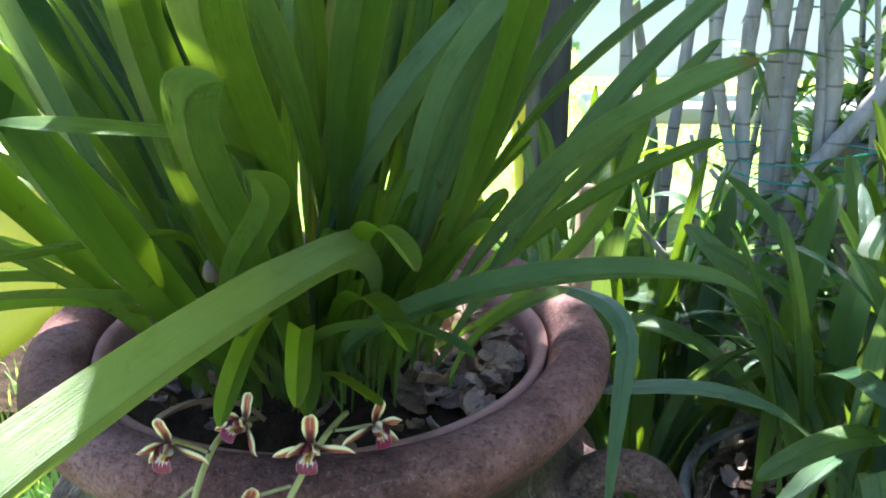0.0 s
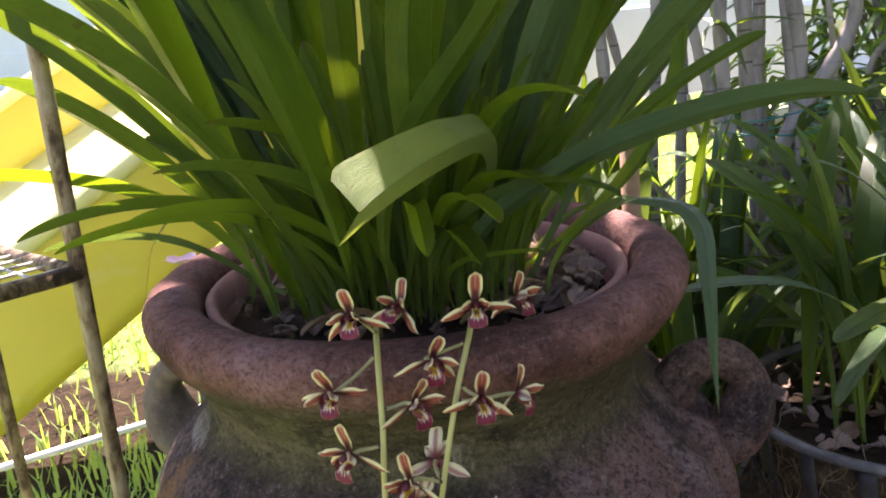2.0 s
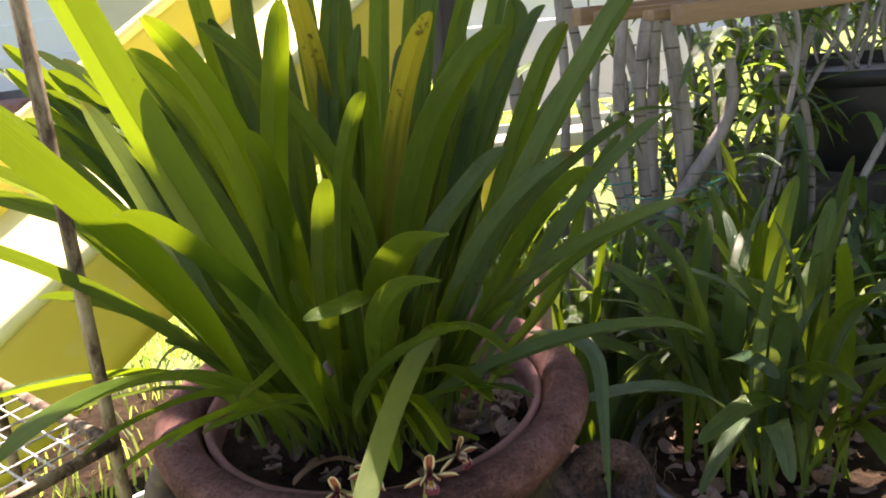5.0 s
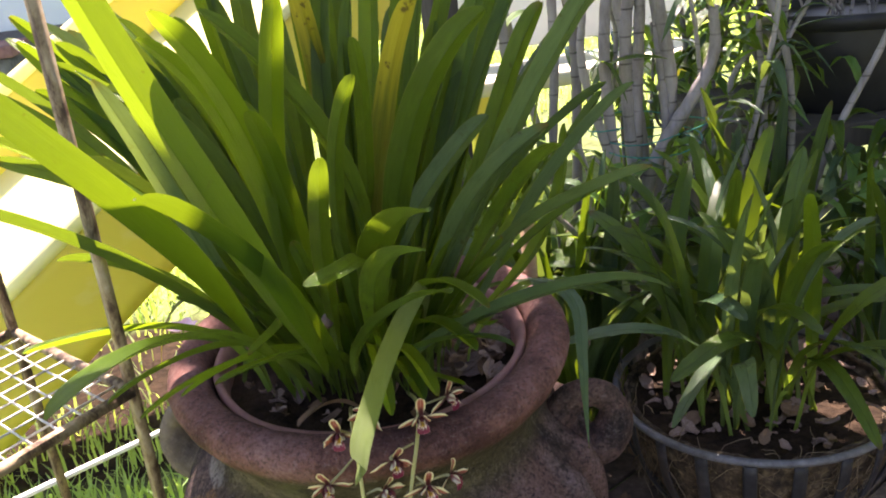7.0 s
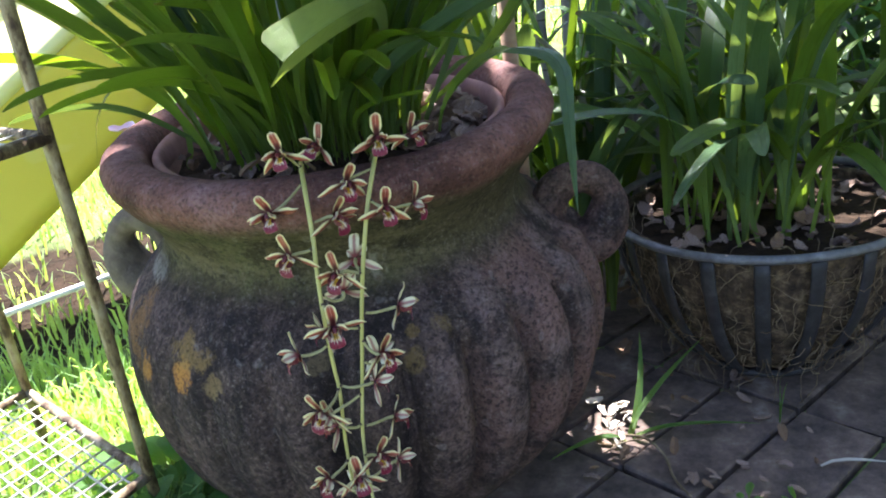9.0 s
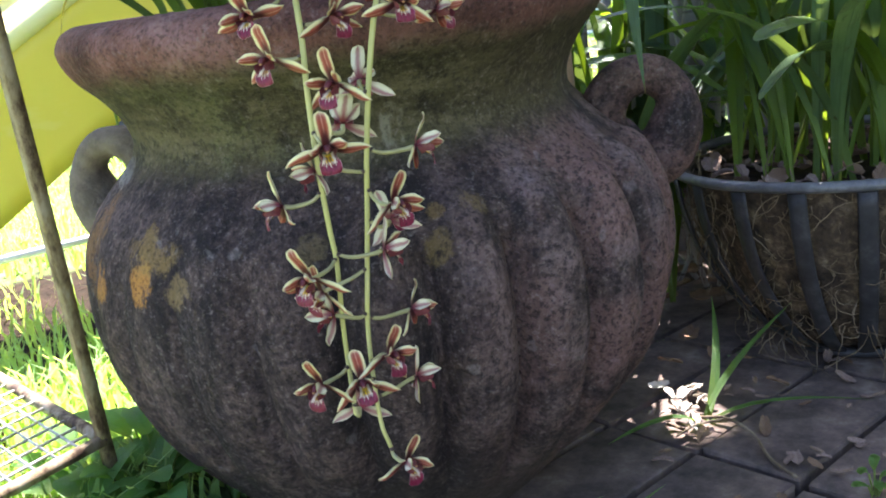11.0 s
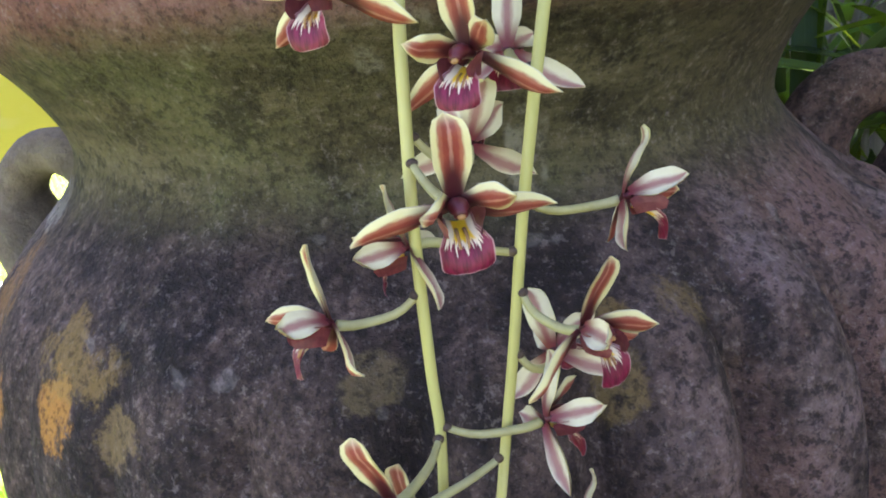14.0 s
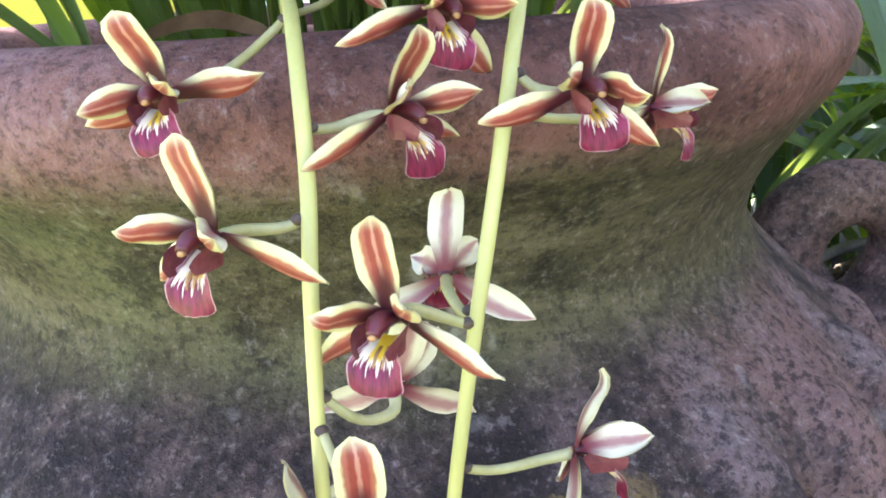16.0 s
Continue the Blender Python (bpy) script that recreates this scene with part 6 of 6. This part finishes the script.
litter = thing("leaf_litter", "dry brown fallen leaves on the shaded ground behind the basket", "dry leaves", at=(0, 0, 0))
for i in range(260):
    x, y = rnd.uniform(0.2, 1.5), rnd.uniform(0.05, 1.0)
    s = rnd.uniform(0.008, 0.022)
    share("dry_leaf", CHIPS[4 + rnd.randrange(2)], litter, pose(x, y, 0.008 + 0.4 * s, rnd.uniform(-30, 30), rnd.uniform(-30, 30), rnd.uniform(0, 360)) @ Matrix.Diagonal((s * 1.4, s, s, 1)))
for i in range(46):
    x, y = rnd.uniform(0.22, 0.5), rnd.uniform(-0.2, 0.05)
    s = rnd.uniform(0.004, 0.011)
    share("dry_leaf", CHIPS[rnd.randrange(6)], litter, pose(x, y, 0.004 + 0.3 * s, rnd.uniform(-25, 25), rnd.uniform(-25, 25), rnd.uniform(0, 360)) @ Matrix.Diagonal((s * 1.4, s, s, 1)))
flakes = thing("leaf_litter", "bleached leaf flakes on the bricks beside the clay pot", "dry leaves", at=(0.3, 0.005, 0.0))
for i in range(22):
    s = rnd.uniform(0.004, 0.011)
    x, y = rnd.gauss(0, 0.016), rnd.gauss(0, 0.018)
    share("dry_leaf", FLAKES[i % 3], flakes, pose(x, y, 0.006 + rnd.uniform(0, 0.008), rnd.uniform(-40, 40), rnd.uniform(-40, 40), rnd.uniform(0, 360)) @ Matrix.Diagonal((s * 1.5, s, s, 1)))
for k, (x, y, z, s) in enumerate(((-0.235, 0.13, 0.46, 0.02),)):
    fl = thing("pink_flower", "small pink garden flower behind the pot", "flower", at=(x, y, 0.05))
    part("stalk", tube([(0, 0, -0.02), (0.01, 0, z - 0.05)], 0.0014, 5), WEED, fl)
    for i in range(5):
        a = 2 * math.pi * i / 5
        part("petal", blade([Vector((0.01, 0, z - 0.05)) + Vector((math.cos(a), math.sin(a), 0.3 * t)) * (s * t) for t in (0, 0.3, 0.6, 0.9, 1.0)], s, lambda s: math.sin(math.pi * (0.1 + 0.85 * s)) ** 0.7, 0.1), PINK, fl)

# ---- added leaf layer overhead, out of view, placed to shade the court ----
rnd = random.Random(61)
OFF = 48.7
EDGE = ((-1.6, 0.0), (-1.0, -0.15), (-0.9, -0.165), (-0.83, -0.17), (-0.72, -0.175), (-0.6, -0.19), (-0.5, -0.215), (-0.35, -0.248), (-0.1, -0.29), (0.05, -0.22), (0.2, -0.15))  # reach of its shade
# gaps set so that sunlight lands on chosen leaves, rim and bricks
HOLES = ((-0.077, -0.815, 0.014), (-0.088, -0.61, 0.0), (-0.112, -0.825, 0.0), (0.158, -0.212, 0.016), (0.297, 0.004, 0.026), (-0.247, -0.345, 0.0), (0.112, -0.3, 0.035), (0.152, -0.176, 0.035), (0.38, 0.12, 0.05), (0.26, 0.2, 0.05), (0.55, -0.1, 0.05), (0.62, 0.08, 0.04), (0.9, 0.3, 0.06))
canopy = thing("unseen_shade_canopy", "unseen leaf layer added above the brick court to shade it", "vine", at=(0.3, 0.82, 2.9))
bm = bmesh.new()
for i in range(6500):
    gx, gy = rnd.uniform(-0.4, 2.2), rnd.uniform(-1.6, 1.5)
    edge = 0.15
    for (g0, e0), (g1, e1) in zip(EDGE, EDGE[1:]):
        if g0 <= gy <= g1:
            edge = e0 + (e1 - e0) * (gy - g0) / (g1 - g0)
    if gx < edge + 0.03 * noise.noise((gy * 5, 0, 7)):
        continue
    h = rnd.uniform(2.7, 3.1)
    k = h / sun_dir.z
    c = Vector((gx + sun_dir.x * k, gy + sun_dir.y * k, h))
    if noise.noise(((gx + 0.04) * 7, (gy - 0.1) * 7, OFF)) > (0.6 if gx < 0.12 and gy < -0.45 else 0.2 if gx < 0.4 else 0.17 if gy > 0.15 else 0.02) or noise.noise(((gx + 0.04) * 19, (gy - 0.1) * 19, OFF + 2)) > (0.6 if gx < 0.12 and gy < -0.45 else 0.36):
        continue
    a, s = rnd.uniform(0, 6.283), rnd.uniform(0.05, 0.11)
    if any((gx - hx) ** 2 + (gy - hy) ** 2 < (hr + 0.75 * s) ** 2 for hx, hy, hr in HOLES):
        continue
    d, e = Vector((math.cos(a), math.sin(a), rnd.uniform(-0.4, 0.4))) * s, Vector((-math.sin(a), math.cos(a), rnd.uniform(-0.4, 0.4))) * (s * 0.6)
    c = c - canopy.location
    vs = [bm.verts.new(c + q) for q in (-d, -d * 0.3 + e, d * 0.4 + e * 0.8, d, d * 0.4 - e * 0.8, -d * 0.3 - e)]
    bm.faces.new(vs)
tagged(part("leaves", bm, WEED, canopy), kind="stuff")
for k in range(5):
    yy = -2.0 + k * 1.0
    part("wire", tube([(-3.0, yy, -0.02), (2.0, yy - 1.4, -0.03)], 0.003, 5), WIRE, canopy)

# ---- brick court ----
BU, BV = Vector((0.858, 0.513, 0)), Vector((-0.513, 0.858, 0))
LEN, WID = 0.2285, 0.106
court = tagged(new("brick_court"), "old dark weathered bricks laid in straight rows", "paving", kind="structure")


def brick_mesh(seed):
    r = random.Random(seed)
    bm = box(LEN - 0.007, WID - 0.007, 0.06, pose(0, 0, -0.03), 0.0035)
    for v in bm.verts:
        v.co += Vector((r.uniform(-1, 1), r.uniform(-1, 1), r.uniform(-0.6, 0.6))) * 0.0014
    me = bpy.data.meshes.new("brick")
    bm.to_mesh(me)
    bm.free()
    me.materials.append(BRICK)
    return me


BRICKS = [brick_mesh(k) for k in range(6)]
rnd = random.Random(12)
turn = math.degrees(math.atan2(BU.y, BU.x))
for i in range(-9, 9):
    for j in range(-12, 12):
        p = BU * (0.1865 + LEN * (i + 0.5)) + BV * (-0.204 + WID * (j + 0.5))
        if -0.12 + 0.55 * (p.y + 0.1) > p.x - 0.02 or p.x > 1.9 or p.y < -1.2 or p.y > 1.1:
            continue
        share("brick", BRICKS[rnd.randrange(6)], court, pose(p.x, p.y, rnd.uniform(-0.004, 0.002), rnd.uniform(-0.8, 0.8), rnd.uniform(-0.8, 0.8), turn + rnd.uniform(-0.8, 0.8) + rnd.choice((0, 180))))
